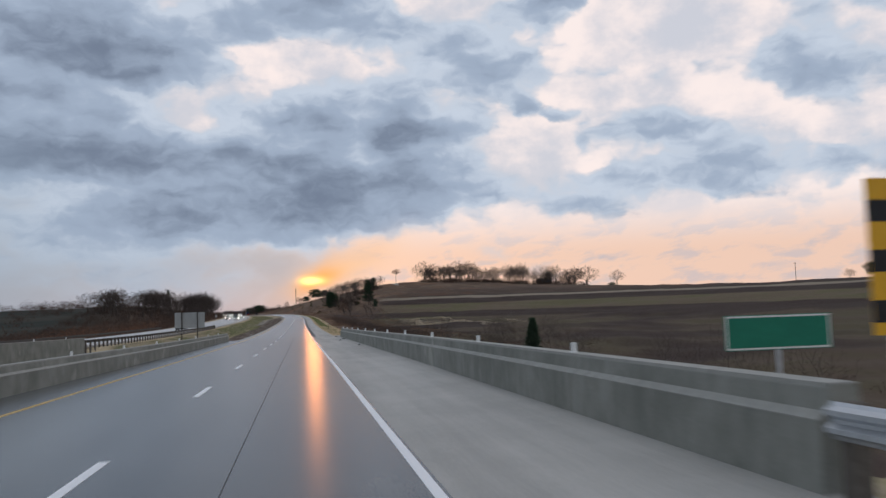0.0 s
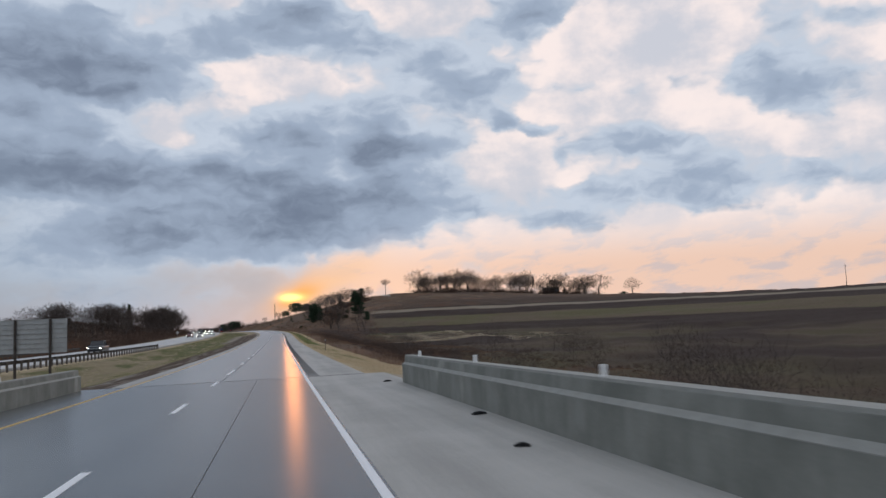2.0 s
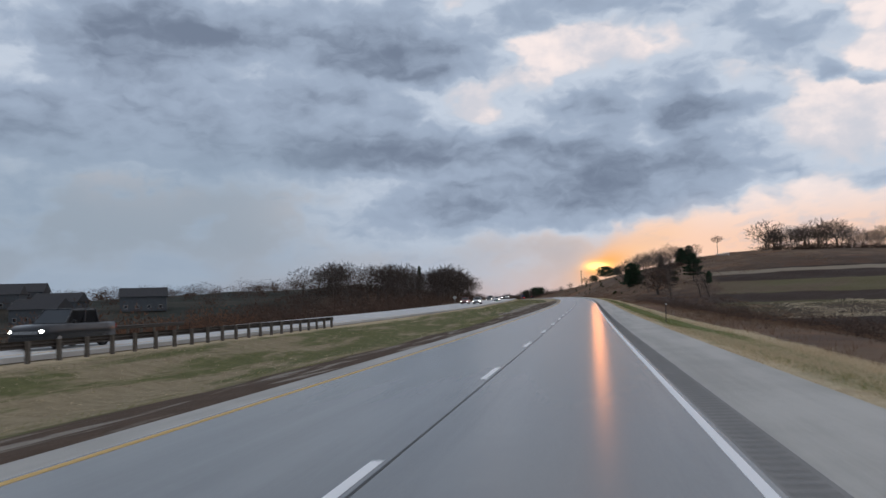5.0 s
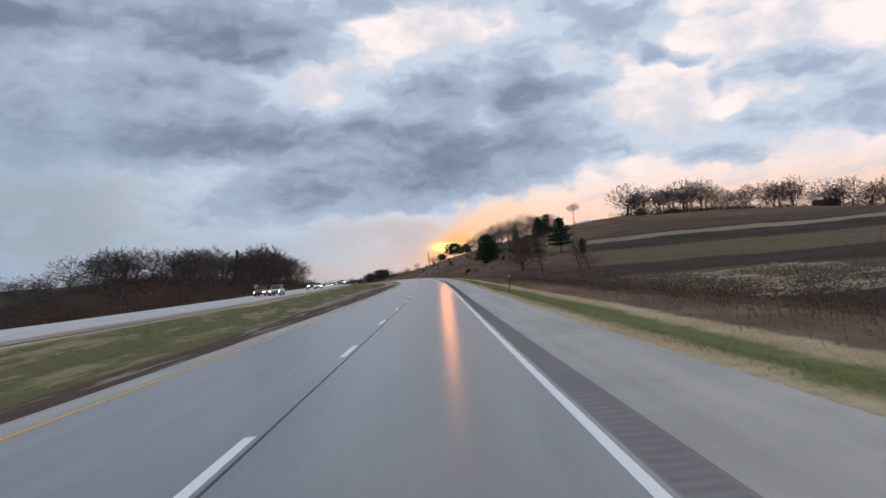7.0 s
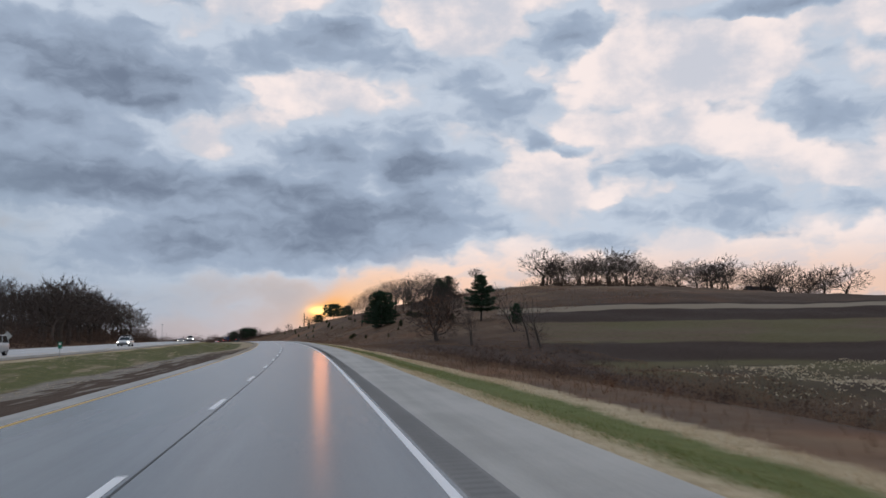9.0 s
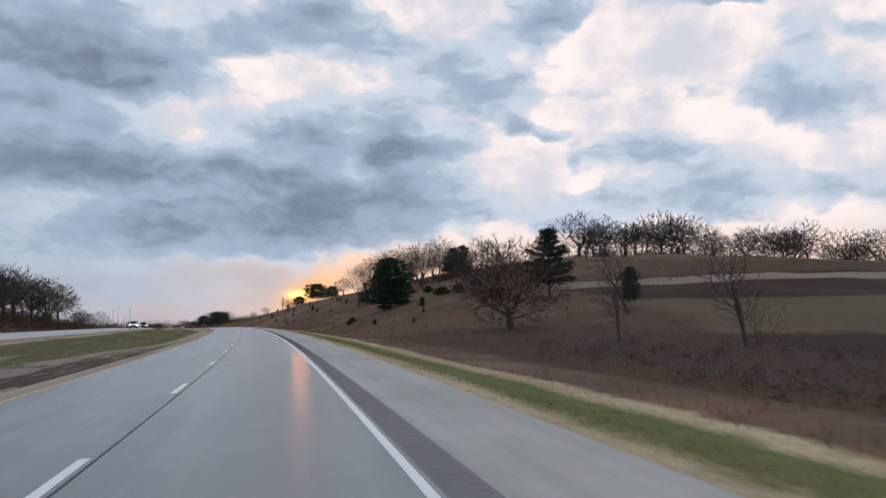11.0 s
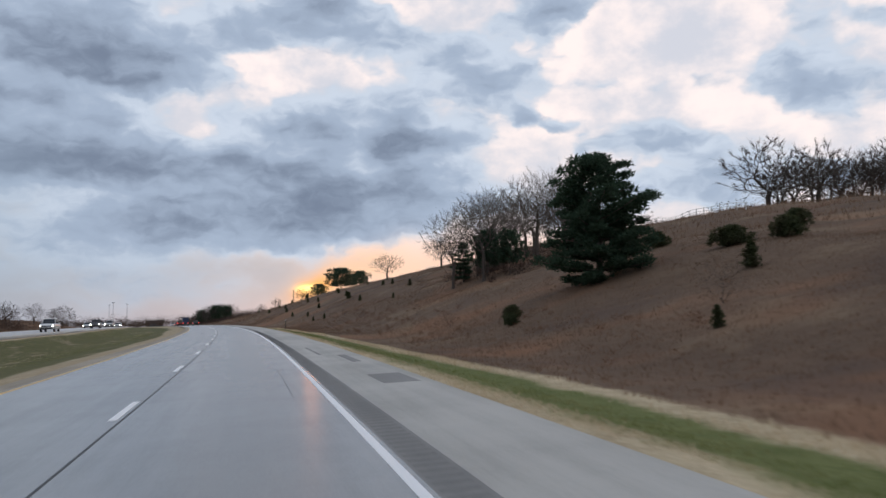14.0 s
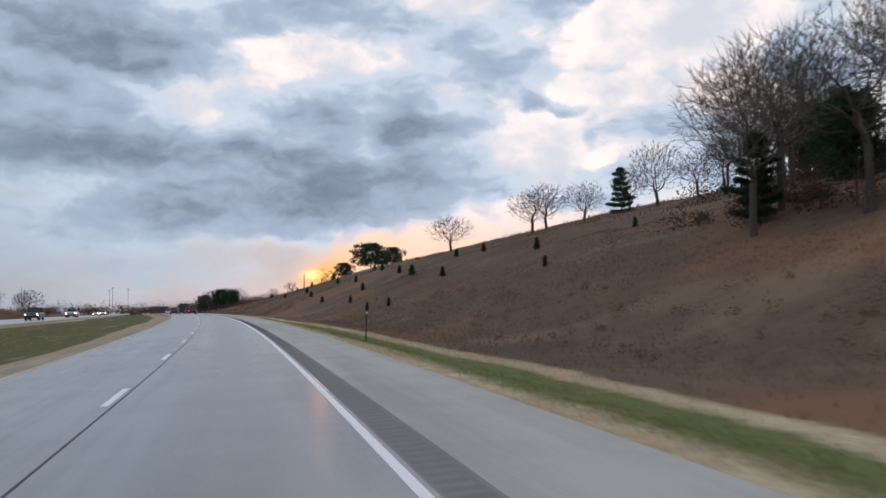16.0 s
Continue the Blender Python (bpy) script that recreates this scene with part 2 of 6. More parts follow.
    # the light between and behind the clouds: white aloft, peach near the ground beyond the sun, dull to the left
    right = w.span(az0, -2, 7)
    hor = w.mix(right, (0.40, 0.475, 0.58), (1.0, 0.70, 0.57))
    streaks = w.add("ShaderNodeCombineXYZ")
    w.link(w.math("MULTIPLY", az0, 0.35), streaks.inputs[0])
    w.link(w.math("MULTIPLY_ADD", az0, -0.12, el0), streaks.inputs[1])
    wisps = w.noise(w.vec("ADD", streaks.outputs[0], w.vec("MULTIPLY", curl, (0.8, 0.8, 0))), 0.9, 5, 0.55)
    hor = w.mix(w.span(wisps, 0.48, 0.66, 0, 0.75), hor, w.mix(right, (0.42, 0.47, 0.55), (0.66, 0.60, 0.64)))
    gapc = w.mix(w.span(el0, 3.5, 8.0), hor, (1.14, 1.0, 0.975))
    veil = w.noise(flat, 0.13, 5, 0.58)
    gapc = w.mix(w.math("MULTIPLY", w.span(veil, 0.36, 0.62, 0, 0.85), w.span(el0, 4, 9)), gapc, (0.64, 0.69, 0.80))
    gapc = w.mix(w.math("MULTIPLY", w.span(az0, 0, -20), w.span(el0, 16, 5, 0, 0.7)), gapc, (0.43, 0.51, 0.61))
    curd = w.noise(w.vec("ADD", drawn, w.vec("MULTIPLY", curl, (1.0, 1.0, 0))), 0.7, 2, 0.45)
    # heaps are light on top and dark below
    soft_up = w.noise(w.vec("ADD", drawn, (0.25, 0.9, 0)), 0.30, 2, 0.45)
    curd_up = w.noise(w.vec("ADD", w.vec("ADD", drawn, w.vec("MULTIPLY", curl, (1.0, 1.0, 0))), (0.1, 0.4, 0)), 0.7, 2, 0.45)
    heap = w.math("MULTIPLY_ADD", w.math("SUBTRACT", soft_up, soft), 1.0, w.math("MULTIPLY", w.math("SUBTRACT", curd_up, curd), 0.40))
    tuft = w.noise(w.vec("ADD", drawn, w.vec("MULTIPLY", curl, (1.4, 1.4, 0))), 1.5, 4, 0.6)
    heap = w.math("ADD", heap, w.math("ADD", w.math("MULTIPLY_ADD", fine, 0.3, -0.15), w.math("MULTIPLY_ADD", tuft, 0.42, -0.21)))
    shade = w.math("ADD", w.math("MULTIPLY_ADD", tilt_y.outputs[1], -0.34, dens), heap)
    sky = w.mix(w.span(dens, 0.0, 0.32), gapc, (0.60, 0.675, 0.79))
    sky = w.mix(w.span(shade, 0.16, 0.80), sky, (0.375, 0.455, 0.585))
    sky = w.mix(w.span(shade, 0.70, 1.75), sky, (0.185, 0.230, 0.318))
    # rain veils hang low away from the sun
    sky = w.mix(w.math("MULTIPLY", w.span(az0, -11, -26), w.span(el0, 15, 7, 0, 0.78)), sky, (0.30, 0.385, 0.49))
    sky = w.mix(w.math("MULTIPLY", w.span(az0, 1, -9), w.span(el0, 6.5, 3.0, 0, 0.6)), sky, (0.37, 0.445, 0.55))
    # warm glow round the sun, drawn out along the edge of the lowest cloud
    sd = w.vec("MULTIPLY", w.vec("SUBTRACT", w.vec("ADD", plain, w.vec("MULTIPLY", bend, (0.5, 0.5, 0))), (SUN_AZ, SUN_EL, 0)), (1, 1, 0))
    rot = w.add("ShaderNodeVectorRotate")
    rot.rotation_type = "Z_AXIS"
    w.link(sd, rot.inputs["Vector"])
    rot.inputs["Angle"].default_value = radians(-24)
    g1 = w.vec("MULTIPLY", w.vec("SUBTRACT", rot.outputs[0], (2.6, 0.0, 0)), (1 / 3.5, 1 / 0.95, 0))
    sky = w.mix(w.math("MULTIPLY", w.math("POWER", 0.40, w.vec("DOT_PRODUCT", g1, g1, 1)), 0.82), sky, (1.0, 0.65, 0.44))
    g2 = w.vec("MULTIPLY", w.vec("SUBTRACT", rot.outputs[0], (0.3, 0.0, 0)), (1 / 1.7, 1 / 0.75, 0))
    sky = w.mix(w.math("MULTIPLY", w.math("POWER", 0.36, w.vec("DOT_PRODUCT", g2, g2, 1)), 0.95), sky, (1.0, 0.45, 0.12))
    flat_pos = w.vec("ADD", plain, w.vec("MULTIPLY", bend, (0.25, 0.16, 0)))
    cd = w.vec("MULTIPLY", w.vec("SUBTRACT", flat_pos, (SUN_AZ, SUN_EL + 0.05, 0)), (1 / 0.86, 1 / 0.31, 0))
    core = w.math("POWER", 0.25, w.vec("DOT_PRODUCT", cd, cd, 1))
    sky = w.mix(w.math("MINIMUM", w.math("MULTIPLY", core, 1.4), 1.0), sky, (2.2, 1.45, 0.55))
    # below the horizon, dull earth
    sky = w.mix(w.span(el0, -0.5, -4), sky, (0.09, 0.085, 0.08))
    # clear air above the cloud sheet
    air = w.add("ShaderNodeTexSky")
    air.sky_type, air.sun_disc = "NISHITA", False
    air.sun_elevation, air.sun_rotation = radians(SUN_EL), radians(SUN_AZ)
    clear = w.vec("SCALE", air.outputs[0])
    clear.node.inputs[3].default_value = 0.05
    sky = w.mix(w.math("MULTIPLY", w.math("SUBTRACT", 1.0, cover), 0.12), sky, clear)
    bg = w.add("ShaderNodeBackground")
    w.link(sky, bg.inputs[0])
    bg.inputs[1].default_value = 1.0
    out = w.add("ShaderNodeOutputWorld")
    WT.links.new(bg.outputs[0], out.inputs[0])


build_sky()
sun_data = bpy.data.lights.new("sun", "SUN")
sun_data.energy, sun_data.angle, sun_data.color = 0.014, radians(1.0), (1.0, 0.33, 0.09)
sun = new("sun", sun_data)
sun.matrix_world = look((0, 0, 50), (-math.sin(radians(SUN_AZ)) * 100, -math.cos(radians(SUN_AZ)) * 100, 50 - 100 * math.tan(radians(SUN_EL))))


# ---- materials ----
def material(name, build, rough=0.8, metal=0.0, spec=0.4):
    """A principled material; build(n, bsdf) returns the colour, and may set bump and roughness."""
    m = bpy.data.materials.new(name)
    m.use_nodes = True
    t = m.node_tree
    n = Nodes(t)
    b = t.nodes["Principled BSDF"]
    b.inputs["Roughness"].default_value, b.inputs["Metallic"].default_value = rough, metal
    b.inputs["Specular IOR Level"].default_value = spec
    n.link(build(n, b), b.inputs["Base Color"])
    return m


def coords(n):
    return n.add("ShaderNodeTexCoord").outputs["Object"]


def world_pos(n):
    return n.add("ShaderNodeNewGeometry").outputs["Position"]


def chance(n):
    return n.add("ShaderNodeObjectInfo").outputs["Random"]


def island(n):
    return n.add("ShaderNodeNewGeometry").outputs["Random Per Island"]


def attr(n, name):
    a = n.add("ShaderNodeAttribute")
    a.attribute_name = name
    return a.outputs["Fac"]


def bump(n, b, height, strength=0.3, distance=0.02):
    bn = n.add("ShaderNodeBump")
    bn.inputs["Strength"].default_value, bn.inputs["Distance"].default_value = strength, distance
    n.link(height, bn.inputs["Height"])
    n.tree.links.new(bn.outputs[0], b.inputs["Normal"])


def grainy(name, low, high, scale=6.0, rough=0.85, vary=0.15, relief=0.2, spec=0.3, metal=0.0):
    """Plain stuff with grain at two scales and a small change from thing to thing."""
    def build(n, b):
        p = world_pos(n)
        v = n.math("ADD", n.math("MULTIPLY", n.noise(p, scale, 5, 0.6), 0.6), n.math("MULTIPLY", n.noise(p, scale * 7, 3, 0.6), 0.4))
        c = n.mix(n.span(v, 0.3, 0.7), low, high)
        if relief:
            bump(n, b, v, relief)
        return n.mix(vary, c, n.mix(chance(n), low, high)) if vary else c
    return material(name, build, rough, metal, spec)


def paving(name, low, high, rough=0.42, dark_track=0.35, start_dark=0.0):
    """Worn concrete or asphalt: mottling, wheel tracks along the lane, fine grain, streaks along the road."""
    def build(n, b):
        p = world_pos(n)
        s, lat = attr(n, "along"), attr(n, "across")
        run = n.add("ShaderNodeCombineXYZ")
        n.link(n.math("MULTIPLY", s, 0.05), run.inputs[0])
        n.link(lat, run.inputs[1])
        streak = n.noise(run.outputs[0], 1.1, 5, 0.6)
        blot = n.noise(p, 0.35, 5, 0.6)
        fine = n.noise(p, 28, 4, 0.7)
        v = n.math("ADD", n.math("MULTIPLY", streak, 0.5), n.math("ADD", n.math("MULTIPLY", blot, 0.3), n.math("MULTIPLY", fine, 0.3)))
        c = n.mix(n.span(v, 0.42, 0.66), low, high)
        rub = n.math("MULTIPLY", n.span(n.math("ABSOLUTE", n.math("ADD", lat, 0.2)), 1.2, 0.1), n.span(streak, 0.35, 0.6, 0.4, 1.0))
        c = n.mix(n.math("MULTIPLY", rub, dark_track), c, tuple(v * 0.5 for v in low))
        if start_dark:
            # the stretch after the bridge is darker, easing off from 260 to 420 m
            c = n.mix(n.math("MULTIPLY", n.span(s, 420, 260), n.span(blot, 0.3, 0.7, start_dark * 0.7, start_dark)), c, tuple(v * 0.55 for v in low))
        b.inputs["Roughness"].default_value = rough
        bump(n, b, n.math("ADD", fine, n.math("MULTIPLY", blot, 0.6)), 0.008, 0.01)
        return c
    return material(name, build, rough, 0, 0.24)


M_LANE = paving("pale_road_concrete", (0.212, 0.215, 0.210), (0.300, 0.304, 0.298), 0.24, 0.45, 0.50)
M_BRIDGE = paving("dark_bridge_deck", (0.074, 0.078, 0.077), (0.118, 0.124, 0.123), 0.24, 0.55)
M_SHOULDER = paving("shoulder_concrete", (0.315, 0.305, 0.280), (0.445, 0.432, 0.398), 0.62, 0.0)
M_ASPHALT = paving("dark_shoulder_asphalt", (0.168, 0.165, 0.158), (0.235, 0.230, 0.220), 0.65, 0.0)
M_DUSTY = paving("dusty_inner_shoulder", (0.225, 0.195, 0.150), (0.36, 0.31, 0.24), 0.8, 0.0)
M_OTHER = paving("far_road_concrete", (0.42, 0.415, 0.40), (0.55, 0.545, 0.53), 0.55, 0.0)


def worn_paint(name, colour, under):
    def build(n, b):
        p = world_pos(n)
        wear = n.math("ADD", n.math("MULTIPLY", n.noise(p, 3.0, 5, 0.65), 0.55), n.math("MULTIPLY", n.noise(p, 22, 4, 0.7), 0.45))
        bump(n, b, wear, 0.15, 0.005)
        return n.mix(n.span(wear, 0.61, 0.74), colour, under)
    return material(name, build, 0.55, 0, 0.4)


M_WHITE = worn_paint("white_road_paint", (0.84, 0.84, 0.84), (0.34, 0.34, 0.34))
M_YELLOW = worn_paint("faded_yellow_paint", (0.58, 0.36, 0.09), (0.25, 0.22, 0.18))
M_SEAL = grainy("black_joint_sealant", (0.02, 0.02, 0.021), (0.045, 0.045, 0.046), 5, 0.5)
M_GROOVE = grainy("groove_shade_and_joint", (0.148, 0.146, 0.140), (0.198, 0.194, 0.186), 8, 0.75)


def barrier_build(n, b):
    p = world_pos(n)
    up = n.add("ShaderNodeMapping")
    n.link(p, up.inputs[0])
    up.inputs["Scale"].default_value = (2.2, 2.2, 0.35)
    streak = n.noise(up.outputs[0], 1.6, 6, 0.65)
    blot = n.noise(p, 0.9, 5, 0.6)
    fine = n.noise(p, 26, 4, 0.7)
    v = n.math("ADD", n.math("MULTIPLY", streak, 0.28), n.math("ADD", n.math("MULTIPLY", blot, 0.50), n.math("MULTIPLY", fine, 0.22)))
    c = n.mix(n.span(v, 0.35, 0.68), (0.165, 0.168, 0.145), (0.295, 0.295, 0.262))
    patch = n.noise(p, 0.55, 2, 0.4)
    c = n.mix(n.span(patch, 0.66, 0.74, 0, 0.5), c, (0.47, 0.45, 0.40))
    bump(n, b, v, 0.25, 0.02)
    return c


M_BARRIER = material("weathered_barrier_concrete", barrier_build, 0.8, 0, 0.3)
M_CAP = grainy("sky_lit_top_concrete", (0.26, 0.26, 0.235), (0.38, 0.375, 0.34), 5, 0.8)
M_STEEL = grainy("galvanised_steel", (0.42, 0.44, 0.46), (0.60, 0.62, 0.64), 9, 0.42, 0.1, 0.1, 0.5, 0.85)
M_RUST = grainy("weathering_steel", (0.045, 0.037, 0.032), (0.085, 0.072, 0.062), 9, 0.75)
M_POST = grainy("grey_timber_post", (0.075, 0.065, 0.055), (0.15, 0.13, 0.11), 12, 0.9)
M_SIGNBACK = grainy("bare_aluminium_sheet", (0.34, 0.35, 0.34), (0.46, 0.47, 0.46), 3, 0.55, 0.1, 0.05, 0.4, 0.3)
M_GREEN = grainy("green_sign_sheeting", (0.010, 0.16, 0.10), (0.014, 0.20, 0.125), 2, 0.5, 0.0, 0.0)
M_WHITEPLASTIC = grainy("white_plastic", (0.66, 0.66, 0.64), (0.80, 0.80, 0.78), 8, 0.5)
M_REDWHITE = grainy("amber_sheeting", (0.72, 0.36, 0.02), (0.80, 0.44, 0.03), 6, 0.5)
M_BLACK = grainy("black_plastic", (0.012, 0.012, 0.013), (0.022, 0.022, 0.023), 9, 0.5)


def ground_build(n, b):
    """Land cover by distance from the road, with broken borders."""
    p = world_pos(n)
    s, lat = attr(n, "along"), attr(n, "across")
    wob = n.math("SUBTRACT", n.noise(p, 0.35, 5, 0.65), 0.5)
    wide = n.math("SUBTRACT", n.noise(p, 0.03, 4, 0.6), 0.5)
    mid = n.noise(p, 1.3, 5, 0.65)
    fine = n.noise(p, 9.0, 4, 0.7)
    grain = n.math("ADD", n.math("MULTIPLY", mid, 0.5), n.math("MULTIPLY", fine, 0.5))
    l1 = n.math("MULTIPLY_ADD", wob, 1.6, lat)
    tan = n.mix(n.span(grain, 0.3, 0.7), (0.34, 0.265, 0.165), (0.58, 0.48, 0.32))
    green = n.mix(n.span(grain, 0.3, 0.7), (0.092, 0.112, 0.034), (0.180, 0.195, 0.072))
    dirt = n.mix(n.span(grain, 0.3, 0.7), (0.058, 0.038, 0.026), (0.115, 0.078, 0.054))
    gravel = n.mix(n.span(grain, 0.35, 0.65), (0.20, 0.175, 0.145), (0.33, 0.295, 0.25))
    prairie = n.mix(n.span(n.math("ADD", n.math("MULTIPLY", grain, 0.6), n.math("MULTIPLY", n.noise(p, 0.12, 5, 0.6), 0.4)), 0.33, 0.68),
                    (0.092, 0.060, 0.041), (0.180, 0.120, 0.080))
    prairie = n.mix(n.span(n.noise(p, 0.05, 4, 0.6), 0.50, 0.66, 0, 0.72), prairie, (0.235, 0.118, 0.064))
    prairie = n.mix(n.span(n.noise(p, 0.09, 4, 0.6, 0.5), 0.52, 0.66, 0, 0.38), prairie, (0.27, 0.195, 0.125))
    prairie = n.mix(n.span(n.noise(p, 0.075, 5, 0.65, 0.3), 0.52, 0.66, 0, 0.6), prairie, (0.085, 0.060, 0.050))
    thicket = n.mix(n.span(grain, 0.3, 0.7), (0.042, 0.028, 0.022), (0.088, 0.058, 0.045))
    prairie = n.mix(n.math("MULTIPLY", n.span(s, 440, 385), n.span(l1, 11.0, 13.0)), prairie, thicket)
    # right of the road
    pale = n.mix(n.span(n.noise(p, 0.3, 4, 0.6), 0.42, 0.6), n.mix(0.55, green, tan), n.mix(0.5, tan, gravel))
    c = n.mix(n.span(l1, 4.3, 5.0), tan, n.mix(n.span(s, 135, 195), pale, green))
    c = n.mix(n.span(l1, 6.7, 7.3), c, tan)
    c = n.mix(n.span(l1, 7.7, 8.3), c, prairie)
    # strips of the far field, ploughed and stubble by turns along the contour
    sepp = n.add("ShaderNodeSeparateXYZ")
    n.link(p, sepp.inputs[0])
    level = n.math("MULTIPLY_ADD", wide, 1.6, sepp.outputs[2])
    soil = n.mix(n.span(grain, 0.3, 0.7), (0.034, 0.022, 0.017), (0.058, 0.038, 0.029))
    stub = n.mix(n.span(grain, 0.3, 0.7), (0.098, 0.070, 0.045), (0.152, 0.111, 0.073))
    olive = n.mix(n.span(grain, 0.3, 0.7), (0.086, 0.076, 0.034), (0.138, 0.120, 0.058))
    furrow = n.math("SINE", n.math("MULTIPLY", level, 7.5))
    stub = n.mix(n.span(furrow, -0.5, 0.8, 0, 0.45), stub, olive)
    stub = n.mix(n.span(n.noise(p, 0.03, 3, 0.5), 0.47, 0.60, 0, 0.85), stub, olive)
    crop = n.mix(n.span(n.noise(p, 0.02, 3, 0.5), 0.45, 0.6), n.mix(0.55, soil, stub), soil)
    crop = n.mix(n.math("MULTIPLY", n.math("MULTIPLY", n.span(level, -1.5, -1.1), n.span(s, 310, 350)), 0.8), crop, olive)
    crop = n.mix(n.span(level, -0.9, -0.4), crop, soil)
    crop = n.mix(n.span(level, 1.6, 1.95), crop, stub)
    crop = n.mix(n.span(level, 5.6, 5.95), crop, soil)
    crop = n.mix(n.span(level, 8.5, 8.8), crop, (0.25, 0.205, 0.15))
    crop = n.mix(n.span(level, 9.9, 10.2), crop, soil)
    crop = n.mix(n.span(level, 10.4, 10.9), crop, n.mix(0.35, soil, prairie))
    inn = n.math("MULTIPLY", n.span(n.math("MULTIPLY_ADD", wide, 14, n.math("MULTIPLY_ADD", s, -0.17, lat)), -30, -26), n.math("MULTIPLY", n.span(s, 500, 440), n.span(lat, 24, 30)))
    inn2 = n.math("MULTIPLY", n.span(n.math("MULTIPLY_ADD", wide, 30, lat), 100, 120), n.span(s, 470, 520))
    c = n.mix(n.math("MAXIMUM", inn, inn2), c, crop)
    # left of the road: gravel edge, bare washed soil, turf, then the far verge
    ll = n.math("MULTIPLY", l1, -1.0)
    drift = n.math("MULTIPLY_ADD", wide, 4.0, ll)
    a = n.mix(n.span(n.math("MULTIPLY_ADD", wob, -0.8, n.math("MULTIPLY", lat, -1.0)), 7.1, 7.4), gravel, dirt)
    runs = n.add("ShaderNodeCombineXYZ")
    n.link(n.math("MULTIPLY", s, 0.16), runs.inputs[0])
    n.link(lat, runs.inputs[1])
    bare = n.math("MULTIPLY", n.span(s, 270, 300), n.span(s, 430, 395))
    sheet = n.math("MULTIPLY", n.math("MULTIPLY", n.span(drift, 12.4, 13.2), bare), 0.14)
    wash = n.span(n.math("ADD", n.noise(runs.outputs[0], 0.75, 5, 0.6, 0.6), sheet), 0.53, 0.61, 0, 0.9)
    a = n.mix(wash, a, gravel)
    a = n.mix(n.math("MULTIPLY", n.span(s, 380, 430), 0.75), a, tan)
    start = n.math("ADD", n.span(s, 395, 430, 12.0, 9.6), n.math("MULTIPLY", bare, 3.2))
    a = n.mix(n.span(n.math("SUBTRACT", n.math("MULTIPLY_ADD", wob, 2.5, drift), start), 0, 0.8), a, n.mix(n.span(n.noise(runs.outputs[0], 0.55, 5, 0.65, 0.4), n.math("ADD", n.span(s, 150, 230, 0.36, 0.50), n.span(s, 330, 420, 0.0, 0.06)), n.math("ADD", n.span(s, 150, 230, 0.50, 0.62), n.span(s, 330, 420, 0.0, 0.06)), 0, 0.8), n.mix(n.span(s, 330, 420, 0.35, 0.45), green, dirt), n.mix(0.45, tan, dirt)))
    a = n.mix(n.span(drift, 20.3, 21.4), a, tan)
    a = n.mix(n.span(ll, 36.5, 39), a, prairie)
    far = n.mix(n.span(n.noise(p, 0.02, 4, 0.6), 0.4, 0.6), (0.030, 0.034, 0.027), (0.055, 0.050, 0.038))
    a = n.mix(n.span(ll, 70, 105), a, far)
    c = n.mix(n.span(lat, -2.0, -1.0), a, c)
    bump(n, b, n.math("ADD", grain, n.math("MULTIPLY", wob, 0.5)), 0.6, 0.12)
    return c


M_GROUND = material("grassy_ground", ground_build, 0.95, 0, 0.15)


def blades(name, low, high, tip):
    """Thin leaves and stalks, which let some light through."""
    def build(n, b):
        k = island(n)
        p = world_pos(n)
        c = n.mix(k, low, high)
        c = n.mix(n.span(n.noise(p, 0.5, 3, 0.6), 0.4, 0.65, 0, 0.6), c, tip)
        thin = n.add("ShaderNodeBsdfTranslucent")
        n.link(c, thin.inputs[0])
        both = n.add("ShaderNodeMixShader")
        both.inputs[0].default_value = 0.45
        n.tree.links.new(b.outputs[0], both.inputs[1])
        n.tree.links.new(thin.outputs[0], both.inputs[2])
        n.tree.links.new(both.outputs[0], n.tree.nodes["Material Output"].inputs[0])
        return c
    return material(name, build, 0.85, 0, 0.2)


M_DRY = blades("dry_grass", (0.46, 0.36, 0.23), (0.75, 0.62, 0.43), (0.60, 0.47, 0.31))
M_TURF = blades("green_turf", (0.13, 0.155, 0.048), (0.24, 0.265, 0.095), (0.36, 0.29, 0.14))
M_BROWN = blades("brown_prairie_grass", (0.165, 0.108, 0.072), (0.280, 0.192, 0.132), (0.235, 0.132, 0.082))
M_STUBBLE = blades("pale_corn_residue", (0.50, 0.40, 0.27), (0.82, 0.72, 0.55), (0.58, 0.47, 0.32))
M_BRUSH = blades("brown_brush_twigs", (0.060, 0.042, 0.034), (0.120, 0.084, 0.066), (0.105, 0.062, 0.045))
M_RUSSET = blades("russet_leaves", (0.140, 0.072, 0.044), (0.230, 0.125, 0.076), (0.18, 0.105, 0.068))
M_BARK = grainy("grey_brown_bark", (0.055, 0.044, 0.037), (0.120, 0.097, 0.081), 7, 0.95, 0.2, 0.5)
M_TWIG = grainy("fine_twigs", (0.050, 0.038, 0.033), (0.110, 0.086, 0.074), 7, 0.95, 0.3, 0.0)
# paler copy of the fine twigs for near ash, haze put into the colour
M_TWIG_HAZE = grainy("hazed_grey_twigs", (0.085, 0.070, 0.060), (0.165, 0.140, 0.122), 7, 0.95, 0.3, 0.0)
M_NEEDLE = blades("dark_pine_needles", (0.026, 0.048, 0.030), (0.070, 0.108, 0.064), (0.048, 0.080, 0.048))
M_CEDAR = blades("cedar_foliage", (0.034, 0.048, 0.022), (0.080, 0.092, 0.040), (0.075, 0.066, 0.036))


